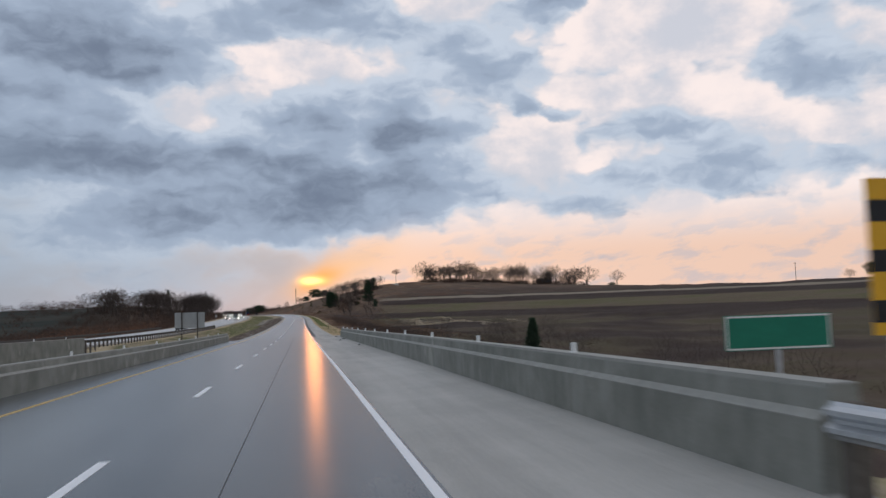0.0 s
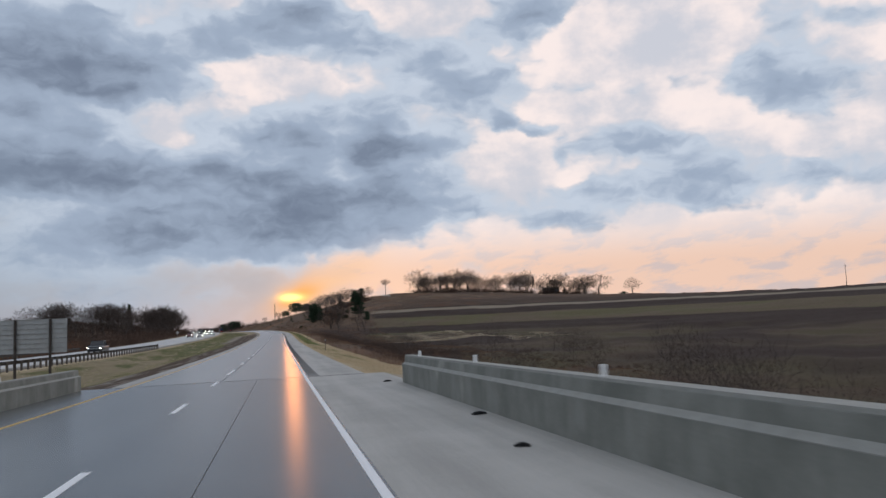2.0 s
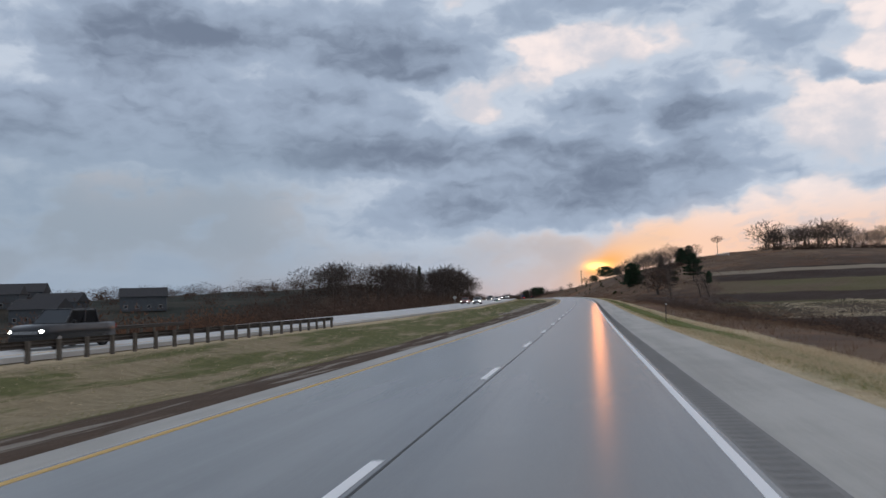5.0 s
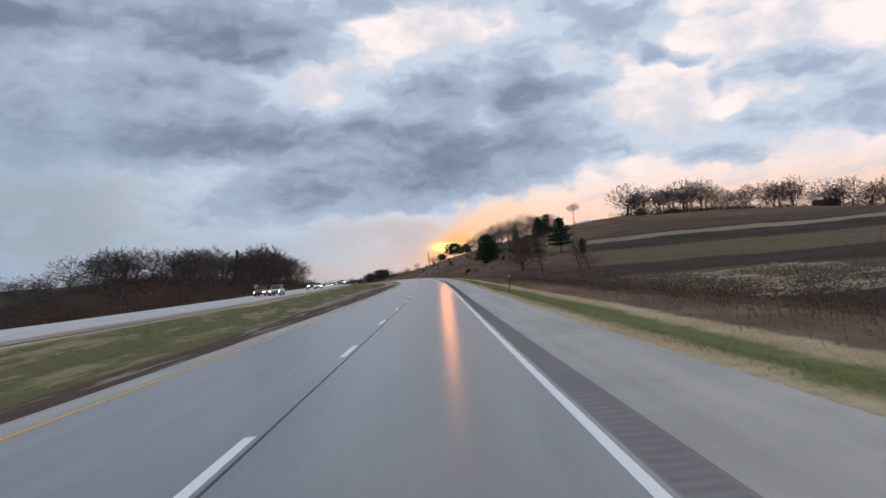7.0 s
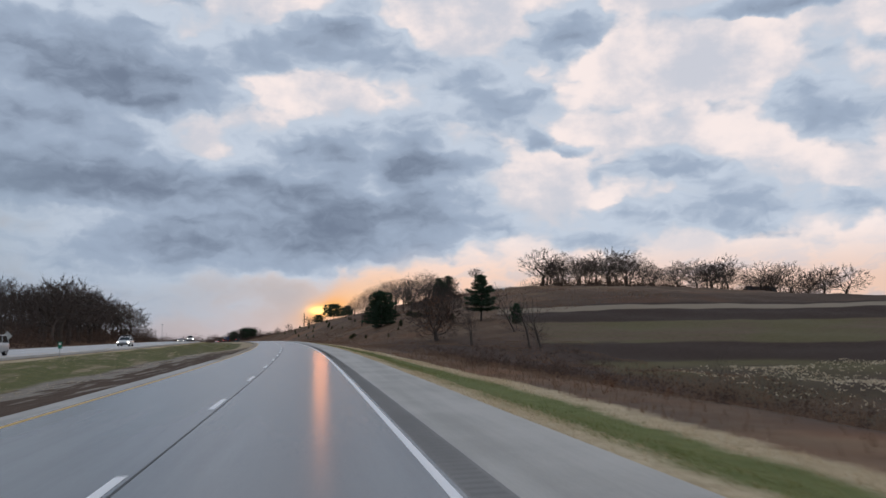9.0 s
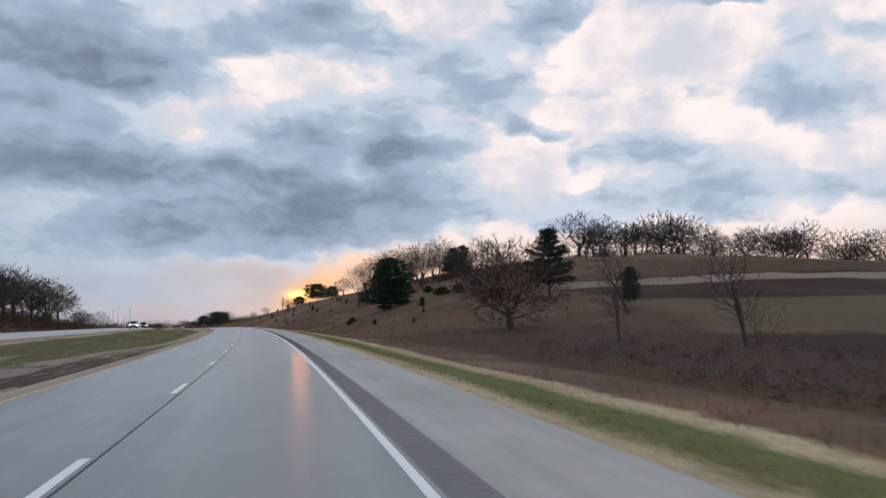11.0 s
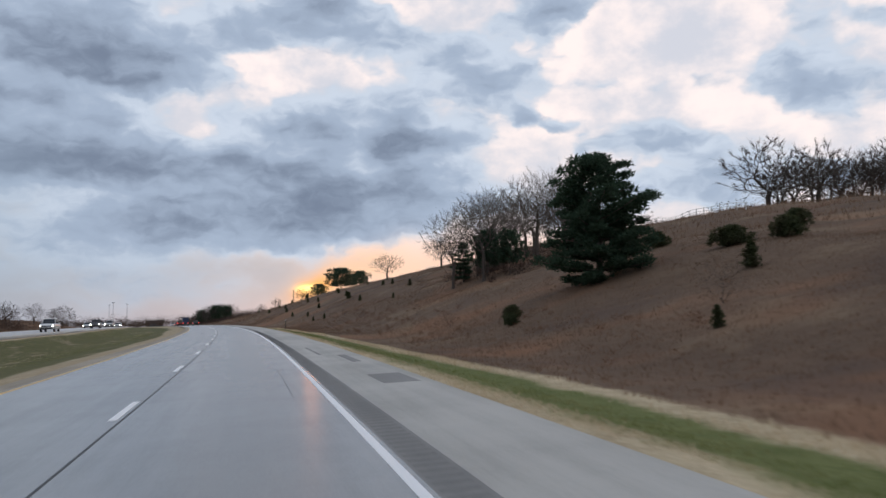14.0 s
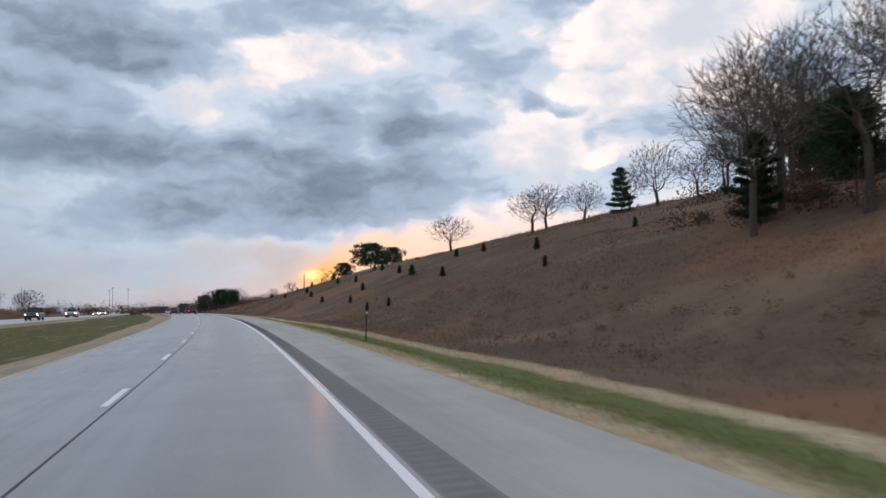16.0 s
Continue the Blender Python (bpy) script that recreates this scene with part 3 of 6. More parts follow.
# ---- mesh helpers ----
def mesh_of(name, verts, faces, mat, smooth=False, attrs=None):
    me = bpy.data.meshes.new(name)
    me.from_pydata([tuple(v) for v in np.asarray(verts, float).tolist()], [], [tuple(f) for f in faces])
    if mat is not None:
        me.materials.append(mat)
    for key, values in (attrs or {}).items():
        a = me.attributes.new(key, "FLOAT", "POINT")
        a.data.foreach_set("value", np.asarray(values, np.float32))
    if smooth:
        me.polygons.foreach_set("use_smooth", [True] * len(me.polygons))
    me.update()
    return me


def tris_of(name, verts, mat):
    """A mesh of loose triangles (n x 3 x 3), one island each."""
    v = np.asarray(verts, np.float32).reshape(-1, 3)
    n = len(v) // 3
    me = bpy.data.meshes.new(name)
    me.vertices.add(3 * n)
    me.vertices.foreach_set("co", v.ravel())
    me.loops.add(3 * n)
    me.loops.foreach_set("vertex_index", np.arange(3 * n, dtype=np.int32))
    me.polygons.add(n)
    me.polygons.foreach_set("loop_start", np.arange(0, 3 * n, 3, dtype=np.int32))
    me.update(calc_edges=True)
    me.materials.append(mat)
    return me


def child(name, data, parent, m=None, label=""):
    ob = new(name, data)
    ob.parent = parent
    if m is not None:
        ob.matrix_basis = m
    return tagged(ob, label) if label else ob


def part(name, bm, mat, parent, label="", m=None, smooth=False):
    """Links a bmesh as one mesh object under a thing or a part."""
    me = bpy.data.meshes.new(name)
    bm.to_mesh(me)
    bm.free()
    me.materials.append(mat)
    if smooth:
        me.polygons.foreach_set("use_smooth", [True] * len(me.polygons))
    return child(name, me, parent, m, label)


def box(bm, x0, x1, y0, y1, z0, z1, bevel=0.0):
    r = bmesh.ops.create_cube(bm, size=1)
    bmesh.ops.scale(bm, vec=(x1 - x0, y1 - y0, z1 - z0), verts=r["verts"])
    bmesh.ops.translate(bm, vec=((x0 + x1) / 2, (y0 + y1) / 2, (z0 + z1) / 2), verts=r["verts"])
    if bevel:
        edges = list({e for v in r["verts"] for e in v.link_edges})
        bmesh.ops.bevel(bm, geom=edges, offset=bevel, segments=2, profile=0.6, affect="EDGES")
    return bm


def rod(bm, a, b, r0, r1=None, n=8):
    a, b = Vector(a), Vector(b)
    d = b - a
    m = Matrix.Translation((a + b) / 2) @ d.to_track_quat("Z", "Y").to_matrix().to_4x4()
    bmesh.ops.create_cone(bm, cap_ends=True, segments=n, radius1=r0, radius2=r0 if r1 is None else r1, depth=d.length, matrix=m)
    return bm


def sweep(name, profile, stations, mat, base=deck, smooth=False, skew=0.0, floor=None):
    """A solid swept along the road: profile of (across, height over the surface at `floor`), stations along."""
    ss = np.asarray(stations, float)
    n, k = len(ss), len(profile)
    verts, al, ac = [], [], []
    for s in ss:
        for lat, dz in profile:
            sk = s + skew * lat
            ref = lat if floor is None else floor
            verts.append(place(sk, lat, base(sk, ref) + dz))
            al.append(sk)
            ac.append(lat)
    faces = []
    for i in range(n - 1):
        for j in range(k):
            a, b = i * k + j, i * k + (j + 1) % k
            faces.append((a, b, b + k, a + k))
    faces.append(tuple(range(k)))
    faces.append(tuple(reversed(range((n - 1) * k, n * k))))
    return mesh_of(name, verts, faces, mat, smooth, {"along": al, "across": ac})


def stations(a, b, step=4.0):
    return np.linspace(a, b, max(2, int(math.ceil((b - a) / step)) + 1))


def slab(name, l0, l1, s0, s1, mat, top=0.0, thick=0.3, step=4.0, base=deck, parts=1, skew=0.0):
    """A paved strip with a flat section and real thickness."""
    lat = np.linspace(l0, l1, parts + 1)
    prof = [(float(v), top) for v in lat] + [(l1, top - thick), (l0, top - thick)]
    return sweep(name, prof, stations(s0, s1, step), mat, base, skew=skew)


# ---- the ground, one sheet ----
def build_ground():
    ss = np.r_[np.arange(-300, -60, 30), np.arange(-60, 12, 4), np.arange(12, 100, 1.5), np.arange(100, 800, 3), np.arange(800, 1300, 12), np.arange(1300, 2950, 60)]
    lat = np.r_[np.arange(-1500, -300, 60), np.arange(-300, -120, 12), np.arange(-120, -40, 3), np.arange(-40, -20, 1.0), np.arange(-20, -6.8, 0.5),
                -6.3, -4, 0, 3, np.arange(3.6, 14, 0.4), np.arange(14, 40, 1.2), np.arange(40, 120, 3), np.arange(120, 360, 9), np.arange(360, 1600, 60)]
    a, c = np.meshgrid(ss, lat, indexing="ij")
    z = land(a, c)
    under = ((c > -7.2) & (c < 3.78)) | ((c > -33.9) & (c < -22.5))
    z = z - 0.2 * under
    pts = place(a.ravel(), c.ravel(), z.ravel())
    n, k = len(ss), len(lat)
    i, j = np.meshgrid(np.arange(n - 1), np.arange(k - 1), indexing="ij")
    q = (i * k + j).ravel()
    faces = np.stack([q, q + 1, q + 1 + k, q + k], 1)
    me = mesh_of("ground", pts, faces.tolist(), M_GROUND, True, {"along": a.ravel(), "across": c.ravel()})
    tagged(new("ground", me), "rolling roadside ground with turf, dry grass and ploughed strips", "ground", kind="structure")


build_ground()

# ---- the carriageways ----
road = tagged(new("road"), "two-lane grey concrete highway with paved shoulders", "road", kind="structure")
JOINT = 95.4
SK = -0.30
for name, l0, l1, s0, s1, mat, label, k in (
        ("bridge_deck", -8.4, EDGE + 0.1, -2.0, JOINT, M_BRIDGE, "dark grey concrete bridge deck", 6),
        ("bridge_shoulder", EDGE + 0.1, 4.6, -2.0, JOINT, M_SHOULDER, "pale concrete bridge shoulder", 3),
        ("approach_lane", PAVE_L, 4.2, -160, -2.02, M_BRIDGE, "dark grey approach paving", 6),
        ("left_lane", YELLOW - 0.15, LANE + 0.15, JOINT + 0.02, 1100, M_LANE, "pale grey concrete lane", 2),
        ("right_lane", LANE + 0.15, EDGE + 0.12, JOINT + 0.02, 1100, M_LANE, "pale grey concrete lane with dark wheel tracks", 2),
        ("asphalt_shoulder", EDGE + 0.12, EDGE + 0.60, JOINT + 0.02, 1100, M_ASPHALT, "dark asphalt rumble strip shoulder", 1),
        ("concrete_shoulder", EDGE + 0.60, PAVE_R, JOINT + 0.02, 1100, M_SHOULDER, "pale concrete shoulder", 1),
        ("inner_shoulder", PAVE_L, YELLOW - 0.15, JOINT + 0.02, 330, M_SHOULDER, "narrow pale inner shoulder", 1),
        ("inner_shoulder", PAVE_L, YELLOW - 0.15, 330.02, 1100, M_DUSTY, "narrow inner shoulder covered in tan dust", 1)):
    child(name, slab(name, l0, l1, s0, s1, mat, 0, 0.25, 4.0, deck, k, SK if name not in ("approach_lane",) else 0), road, None, label)
child("edge_line", slab("edge_line", EDGE - 0.055, EDGE + 0.06, -160, 1100, M_WHITE, 0.004, 0.01), road, None, "solid white edge line")
child("yellow_line", slab("yellow_line", YELLOW - 0.07, YELLOW + 0.07, -160, 1100, M_YELLOW, 0.004, 0.01), road, None, "solid faded yellow line")
child("lane_joint", slab("lane_joint", LANE + 0.135, LANE + 0.175, JOINT + 1, 800, M_SEAL, 0.003, 0.008), road, None, "black sealed lane joint")
child("deck_joint", slab("deck_joint", -0.655, -0.64, -20, JOINT - 0.3, M_SEAL, 0.003, 0.008), road, None, "thin dark joint in the deck")
child("lane_crack", slab("lane_crack", 0.72, 0.73, 437, 446, M_SEAL, 0.003, 0.008, 1.5), road, None, "thin crack along the lane")
child("slab_joint", slab("slab_joint", YELLOW - 0.1, EDGE + 0.1, 110.93, 110.97, M_GROOVE, 0.003, 0.008, 4, deck, 4, -0.05), road, None, "faint joint across the concrete slabs")
child("expansion_joint", slab("expansion_joint", -7.2, 3.8, JOINT - 0.08, JOINT + 0.1, M_SEAL, 0.004, 0.01, 4, deck, 4, SK), road, None, "dark expansion joint across the road")
starts = [-4.21 + 12.192 * i for i in range(-6, 9)] + [103.2] + [8.76 + 12.192 * i for i in range(8, 66)]
for s0 in starts:
    child("lane_dash", slab("lane_dash", LANE - 0.07, LANE + 0.07, s0, s0 + 3.05, M_WHITE, 0.0045, 0.01, 3.1), road)


def build_rumble():
    verts, faces = [], []
    # flat bars on the surface, the grooves' inner shade put into their colour
    for k, s in enumerate(np.arange(97.0, 640.0, 0.30)):
        for ds, lat in ((0, EDGE + 0.16), (0, EDGE + 0.54), (0.14, EDGE + 0.54), (0.14, EDGE + 0.16)):
            verts.append(place(s + ds, lat, deck(s + ds, lat) + 0.003))
        i = len(verts) - 4
        faces.append((i, i + 1, i + 2, i + 3))
    child("rumble_strip", mesh_of("rumble_strip", verts, faces, M_GROOVE), road, None, "row of flat darker bars for the shade in rumble grooves")["kind"] = "stuff"


build_rumble()


def flat_base(s, lat):
    return axis(s)[2] + 0.0 * np.asarray(lat)


far_road = tagged(new("road"), "pale two-lane concrete highway across the median", "road", kind="structure")
child("far_lanes", slab("far_lanes", OTHER_L, OTHER_R, -200, 1400, M_OTHER, 0, 0.22, 8, flat_base, 4), far_road)
child("edge_line", slab("edge_line", OTHER_R - 1.35, OTHER_R - 1.2, -200, 1400, M_YELLOW, 0.005, 0.01, 8, flat_base), far_road)
child("edge_line", slab("edge_line", OTHER_L + 2.9, OTHER_L + 3.05, -200, 1400, M_WHITE, 0.005, 0.01, 8, flat_base), far_road)
for i in range(40):
    child("lane_dash", slab("lane_dash", -27.4, -27.27, 100 + 12.192 * i, 103.05 + 12.192 * i, M_WHITE, 0.005, 0.01, 3.1, flat_base), far_road)
# worn dark patch in the shoulder
for s0, l0, l1, ln in ((438.5, 2.75, 3.55, 2.6), (446.5, 3.1, 3.38, 4.5), (452.0, 2.5, 2.62, 7.0), (136.5, 3.1, 3.16, 4.5)):
    child("patch", slab("patch", l0, l1, s0, s0 + ln, M_ASPHALT, 0.004, 0.01, 1.0), road, None, "dark asphalt patch")


# ---- bridge walls ----
def bridge_wall(face, out, s0, s1, label, base=deck, step=6.1, h=0.88):
    """Concrete parapet: sheer lower face, sloped ledge, set-back upper face and a pale coping; out: +1 right, -1 left."""
    wall = tagged(new("bridge_parapet"), label, "bridge wall", group="bridge parapets")
    prof = [(0, -0.05), (0, 0.60), (0.085, 0.66), (0.10, h - 0.04), (0.115, h), (0.36, h), (0.38, h - 0.04), (0.40, -0.9), (0.1, -0.9)]
    pts = [(face + out * a, b) for a, b in prof]
    if out > 0:
        pts = pts[::-1]
    n = int(round((s1 - s0) / step))
    for i in range(n):
        a, b = s0 + (s1 - s0) * i / n, s0 + (s1 - s0) * (i + 1) / n
        child("wall_section", sweep("wall_section", pts, stations(a + 0.005, b - 0.005, 3.1), M_BARRIER, base, floor=face), wall)
    # sky light on ledge and coping is put into their paler colour
    for name, ring in (("coping", [(0.104, h - 0.03), (0.104, h + 0.012), (0.376, h + 0.012), (0.376, h - 0.03)]),
                       ("ledge", [(-0.004, 0.592), (-0.004, 0.602), (0.083, 0.665), (0.09, 0.65), (0.01, 0.588)])):
        pts = [(face + out * a, b) for a, b in ring]
        child(name, sweep(name, pts[::-1] if out > 0 else pts, stations(s0 + 0.02, s1 - 0.02, 3.1), M_CAP, base, floor=face), wall, None, "sky-lightened pale worn concrete " + name)
    return wall


def reflector_mesh():
    bm = bmesh.new()
    box(bm, -0.045, 0.045, -0.03, 0.03, 0, 0.17, 0.012)
    box(bm, -0.055, 0.055, -0.045, 0.045, 0, 0.025, 0.008)
    me = bpy.data.meshes.new("reflector")
    bm.to_mesh(me)
    bm.free()
    me.materials.append(M_WHITEPLASTIC)
    return me


REFLECTOR = reflector_mesh()
wall_r = bridge_wall(4.27, 1, *BRIDGE_R, "grey weathered concrete bridge parapet with pale coping")
wall_l = bridge_wall(-8.12, -1, *BRIDGE_L, "grey stained concrete bridge parapet by the median")
wall_o = bridge_wall(OTHER_R + 0.95, 1, -60, 86, "pale concrete parapet of the far bridge", flat_base)
wall_p = bridge_wall(OTHER_L - 0.5, -1, -60, 86, "pale concrete outer parapet of the far bridge", flat_base)
for k in range(11):
    s = 12.57 + 7.17 * k
    if s < 86:
        child("reflector", REFLECTOR, wall_r, Matrix.Translation(on_deck(s, 4.27, 0.88) + Vector((0.22, 0, 0))), "white plastic reflector")
    s = 5.0 + 9.2 * k
    if s < 97:
        child("reflector", REFLECTOR, wall_l, Matrix.Translation(on_deck(s, -8.12, 0.88) - Vector((0.24, 0, 0))), "white plastic reflector")
    child("reflector", REFLECTOR, wall_o, Matrix.Translation(Vector(place(-12 + 9.2 * k, OTHER_R + 1.2, float(flat_base(-12 + 9.2 * k, 0)) + 0.88).tolist())), "white plastic reflector")


# ---- steel guardrails ----
def guardrail(lat, s0, s1, label, base, face=1, step=1.905, wood=True):
    rail = tagged(new("guardrail"), label, "guardrail", group="guardrails")
    w = [(0.0, 0.44), (0.02, 0.47), (0.075, 0.50), (0.075, 0.54), (0.02, 0.575), (0.02, 0.605), (0.075, 0.64), (0.075, 0.68), (0.02, 0.71), (0, 0.74)]
    prof = [(lat + face * a, b) for a, b in w] + [(lat + face * (a - 0.006), b) for a, b in reversed(w)]
    if face > 0:
        prof = prof[::-1]
    child("beam", sweep("beam", prof, stations(s0, s1, 1.9), M_STEEL if not wood else M_RUST, base, floor=lat), rail, None, "ribbed steel beam")
    bm = bmesh.new()
    box(bm, -0.085, 0.085, -0.075, 0.075, -0.9, 0.74, 0.01)
    me = bpy.data.meshes.new("post")
    bm.to_mesh(me)
    bm.free()
    me.materials.append(M_POST)
    n = int((s1 - s0) / step)
    for i in range(n + 1):
        s = s0 + 0.05 + i * step
        q = place(s, lat - face * 0.10, float(base(s, lat)))
        child("post", me, rail, Matrix.Translation(q.tolist()) @ pose(0, 0, 0, 0, 0, heading(s)))
    return rail


guardrail(OTHER_R + 0.75, 86.4, 217, "weathered guardrail on timber posts beside the far road", lambda s, l: flat_base(s, l) - 0.1, -1)
guardrail(OTHER_L - 0.6, 86.4, 215, "weathered guardrail on the outer side of the far road", lambda s, l: flat_base(s, l) - 0.1, 1)
guardrail(4.32, -40, 5.9, "galvanised guardrail leading to the bridge parapet", lambda s, l: deck(s, l) + 0.02, -1, 1.905, False)


# ---- signs and roadside posts ----
def back_of_sign(s, l0, l1, z0, z1):
    sign = tagged(new("guide_sign"), "large guide sign seen from its ribbed bare aluminium back", "road sign")
    c = Vector(place(s, (l0 + l1) / 2, 0).tolist())
    sign.matrix_basis = Matrix.Translation(c) @ pose(0, 0, 0, 0, 0, heading(s) - 4)
    w = (l1 - l0) / 2
    n = 7
    for i in range(n):
        a = z0 + (z1 - z0) * i / n
        b = z0 + (z1 - z0) * (i + 1) / n
        bm = bmesh.new()
        box(bm, -w, w, 0, 0.006, a + 0.004, b - 0.004)
        box(bm, -w, w, -0.05, 0.0, a + 0.004, a + 0.012)
        box(bm, -w, w, -0.05, 0.0, b - 0.012, b - 0.004)
        part("panel", bm, M_SIGNBACK, sign)
    g = min(float(land(s, l0)), float(land(s, l1)))
    for x in (-w * 0.52, w * 0.52):
        bm = bmesh.new()
        box(bm, x - 0.06, x + 0.06, -0.20, -0.19, g - 0.4, z1)
        box(bm, x - 0.06, x + 0.06, -0.065, -0.055, g - 0.4, z1)
        box(bm, x - 0.006, x + 0.006, -0.19, -0.065, g - 0.4, z1)
        part("post", bm, M_RUST, sign, "steel beam post")
    return sign


back_of_sign(114.2, -16.6, -12.65, 0.5, 2.6)


def small_sign(name, label, s, lat, z0, z1, w, mat, post_mat, bars=(), diamond=False, yaw=0.0, base=None):
    sign = tagged(new(name), label, "road sign")
    g = float(land(s, lat)) if base is None else base
    c = Vector(place(s, lat, g).tolist())
    sign.matrix_basis = Matrix.Translation(c) @ pose(0, 0, 0, 0, 0, heading(s) + yaw)
    bm = bmesh.new()
    if diamond:
        h = (z1 - z0) / 2
        r = bmesh.ops.create_cube(bm, size=1)
        bmesh.ops.scale(bm, vec=(h * 1.414, 0.006, h * 1.414), verts=r["verts"])
        bmesh.ops.rotate(bm, cent=(0, 0, 0), matrix=Matrix.Rotation(math.pi / 4, 3, "Y"), verts=r["verts"])
        bmesh.ops.translate(bm, vec=(0, 0, (z0 + z1) / 2), verts=r["verts"])
    else:
        box(bm, -w / 2, w / 2, -0.003, 0.003, z0, z1)
    plate = part("plate", bm, mat, sign)
    for x0, x1, b0, b1, m in bars:
        bm = bmesh.new()
        box(bm, x0 * w, x1 * w, -0.006, -0.0035, z0 + b0 * (z1 - z0), z0 + b1 * (z1 - z0))
        part("marking", bm, m, plate)
    bm = bmesh.new()
    box(bm, -0.03, 0.03, 0.004, 0.05, -0.4, z1 - 0.05)
    part("post", bm, post_mat, sign, "steel post")
    return sign


small_sign("bridge_name_sign", "green sign with white border and pale lettering bars", 10.2, 6.62, 5.98, 6.46, 1.6, M_GREEN, M_STEEL,
           ((-0.49, 0.49, 0.93, 0.98, M_WHITEPLASTIC), (-0.49, 0.49, 0.02, 0.07, M_WHITEPLASTIC), (-0.49, -0.475, 0.02, 0.98, M_WHITEPLASTIC), (0.475, 0.49, 0.02, 0.98, M_WHITEPLASTIC)), base=-5.0)
small_sign("hazard_marker", "yellow and black striped hazard marker at the bridge end", 6.6, 5.52, 1.15, 2.6, 0.45, M_REDWHITE, M_STEEL,
           ((-0.5, 0.5, 0.72, 0.86, M_BLACK), (-0.5, 0.5, 0.40, 0.54, M_BLACK), (-0.5, 0.5, 0.08, 0.22, M_BLACK)), base=0.15)
small_sign("distance_marker", "small green distance marker with a white panel", 345.8, -21.2, 0.75, 1.35, 0.32, M_GREEN, M_STEEL, ((-0.3, 0.3, 0.55, 0.85, M_WHITEPLASTIC),))
small_sign("warning_sign", "diamond warning sign seen from its grey back", 380.5, -36.2, 1.3, 2.5, 0.9, M_SIGNBACK, M_STEEL, (), True)


def delineator(s, lat, h=1.25):
    d = tagged(new("delineator_post"), "slim dark roadside post with a small white reflector", "roadside post", group="delineator posts")
    d.matrix_basis = Matrix.Translation(spot(s, lat)) @ pose(0, 0, 0, 1.0, 2.0, heading(s))
    bm = bmesh.new()
    box(bm, -0.03, 0.03, -0.014, 0.014, -0.3, h, 0.004)
    part("stake", bm, M_RUST, d)
    bm = bmesh.new()
    bmesh.ops.create_cone(bm, cap_ends=True, segments=16, radius1=0.042, radius2=0.042, depth=0.02, matrix=Matrix.Translation((0, -0.022, h - 0.05)) @ Matrix.Rotation(math.pi / 2, 4, "X"))
    part("reflector", bm, M_WHITEPLASTIC, d, "round white reflector")


for s, lat in ((148.2, 5.1), (205, 5.1), (266.7, 5.0), (515.4, 5.3), (640, 5.2)):
    delineator(s, lat)


# ---- vehicles ----
def paint(name, colour):
    def build(n, b):
        b.inputs["Coat Weight"].default_value = 0.25
        dust = n.noise(world_pos(n), 2.5, 4, 0.6)
        n.link(n.span(dust, 0.4, 0.7, 0.28, 0.5), b.inputs["Roughness"])
        return n.mix(n.span(dust, 0.5, 0.75, 0, 0.08), colour, (0.12, 0.11, 0.10))
    return material(name, build, 0.35, 0.2, 0.5)


def glowing(name, colour, strength):
    m = bpy.data.materials.new(name)
    m.use_nodes = True
    b = m.node_tree.nodes["Principled BSDF"]
    b.inputs["Base Color"].default_value = (*colour, 1)
    b.inputs["Emission Color"].default_value = (*colour, 1)
    b.inputs["Emission Strength"].default_value = strength
    return m


M_GLASS = material("dark_car_glass", lambda n, b: (0.012, 0.014, 0.017), 0.06, 0.0, 0.6)
M_TYRE = grainy("black_tyre_rubber", (0.012, 0.012, 0.012), (0.024, 0.024, 0.024), 20, 0.85)
M_RIM = grainy("grey_alloy", (0.30, 0.31, 0.32), (0.42, 0.43, 0.44), 12, 0.35, 0.0, 0.0, 0.5, 0.8)
M_TRIM = grainy("black_bumper_plastic", (0.016, 0.016, 0.017), (0.03, 0.03, 0.03), 12, 0.6)
M_HEADLIGHT = glowing("lit_headlight", (1.0, 0.93, 0.78), 22.0)
M_REDLENS = grainy("red_lamp_lens", (0.22, 0.012, 0.010), (0.30, 0.018, 0.014), 9, 0.25)
M_TAIL = glowing("lit_tail_lamp", (1.0, 0.05, 0.03), 2.2)


def loft(sections):
    """A closed hull through rings of equal length."""
    bm = bmesh.new()
    rings = [[bm.verts.new(p) for p in ring] for ring in sections]
    k = len(rings[0])
    for a, b in zip(rings, rings[1:]):
        for j in range(k):
            bm.faces.new((a[j], a[(j + 1) % k], b[(j + 1) % k], b[j]))
    bm.faces.new(list(reversed(rings[0])))
    bm.faces.new(rings[-1])
    bmesh.ops.recalc_face_normals(bm, faces=bm.faces)
    return bm


def hull_ring(y, w, z0, z1, r=0.12):
    """A rounded section across the car at y."""
    h = w / 2
    return [(-h, y, z0 + r), (-h, y, z1 - r), (-h + r * 0.7, y, z1), (h - r * 0.7, y, z1), (h, y, z1 - r), (h, y, z0 + r), (h - r, y, z0), (-h + r, y, z0)]


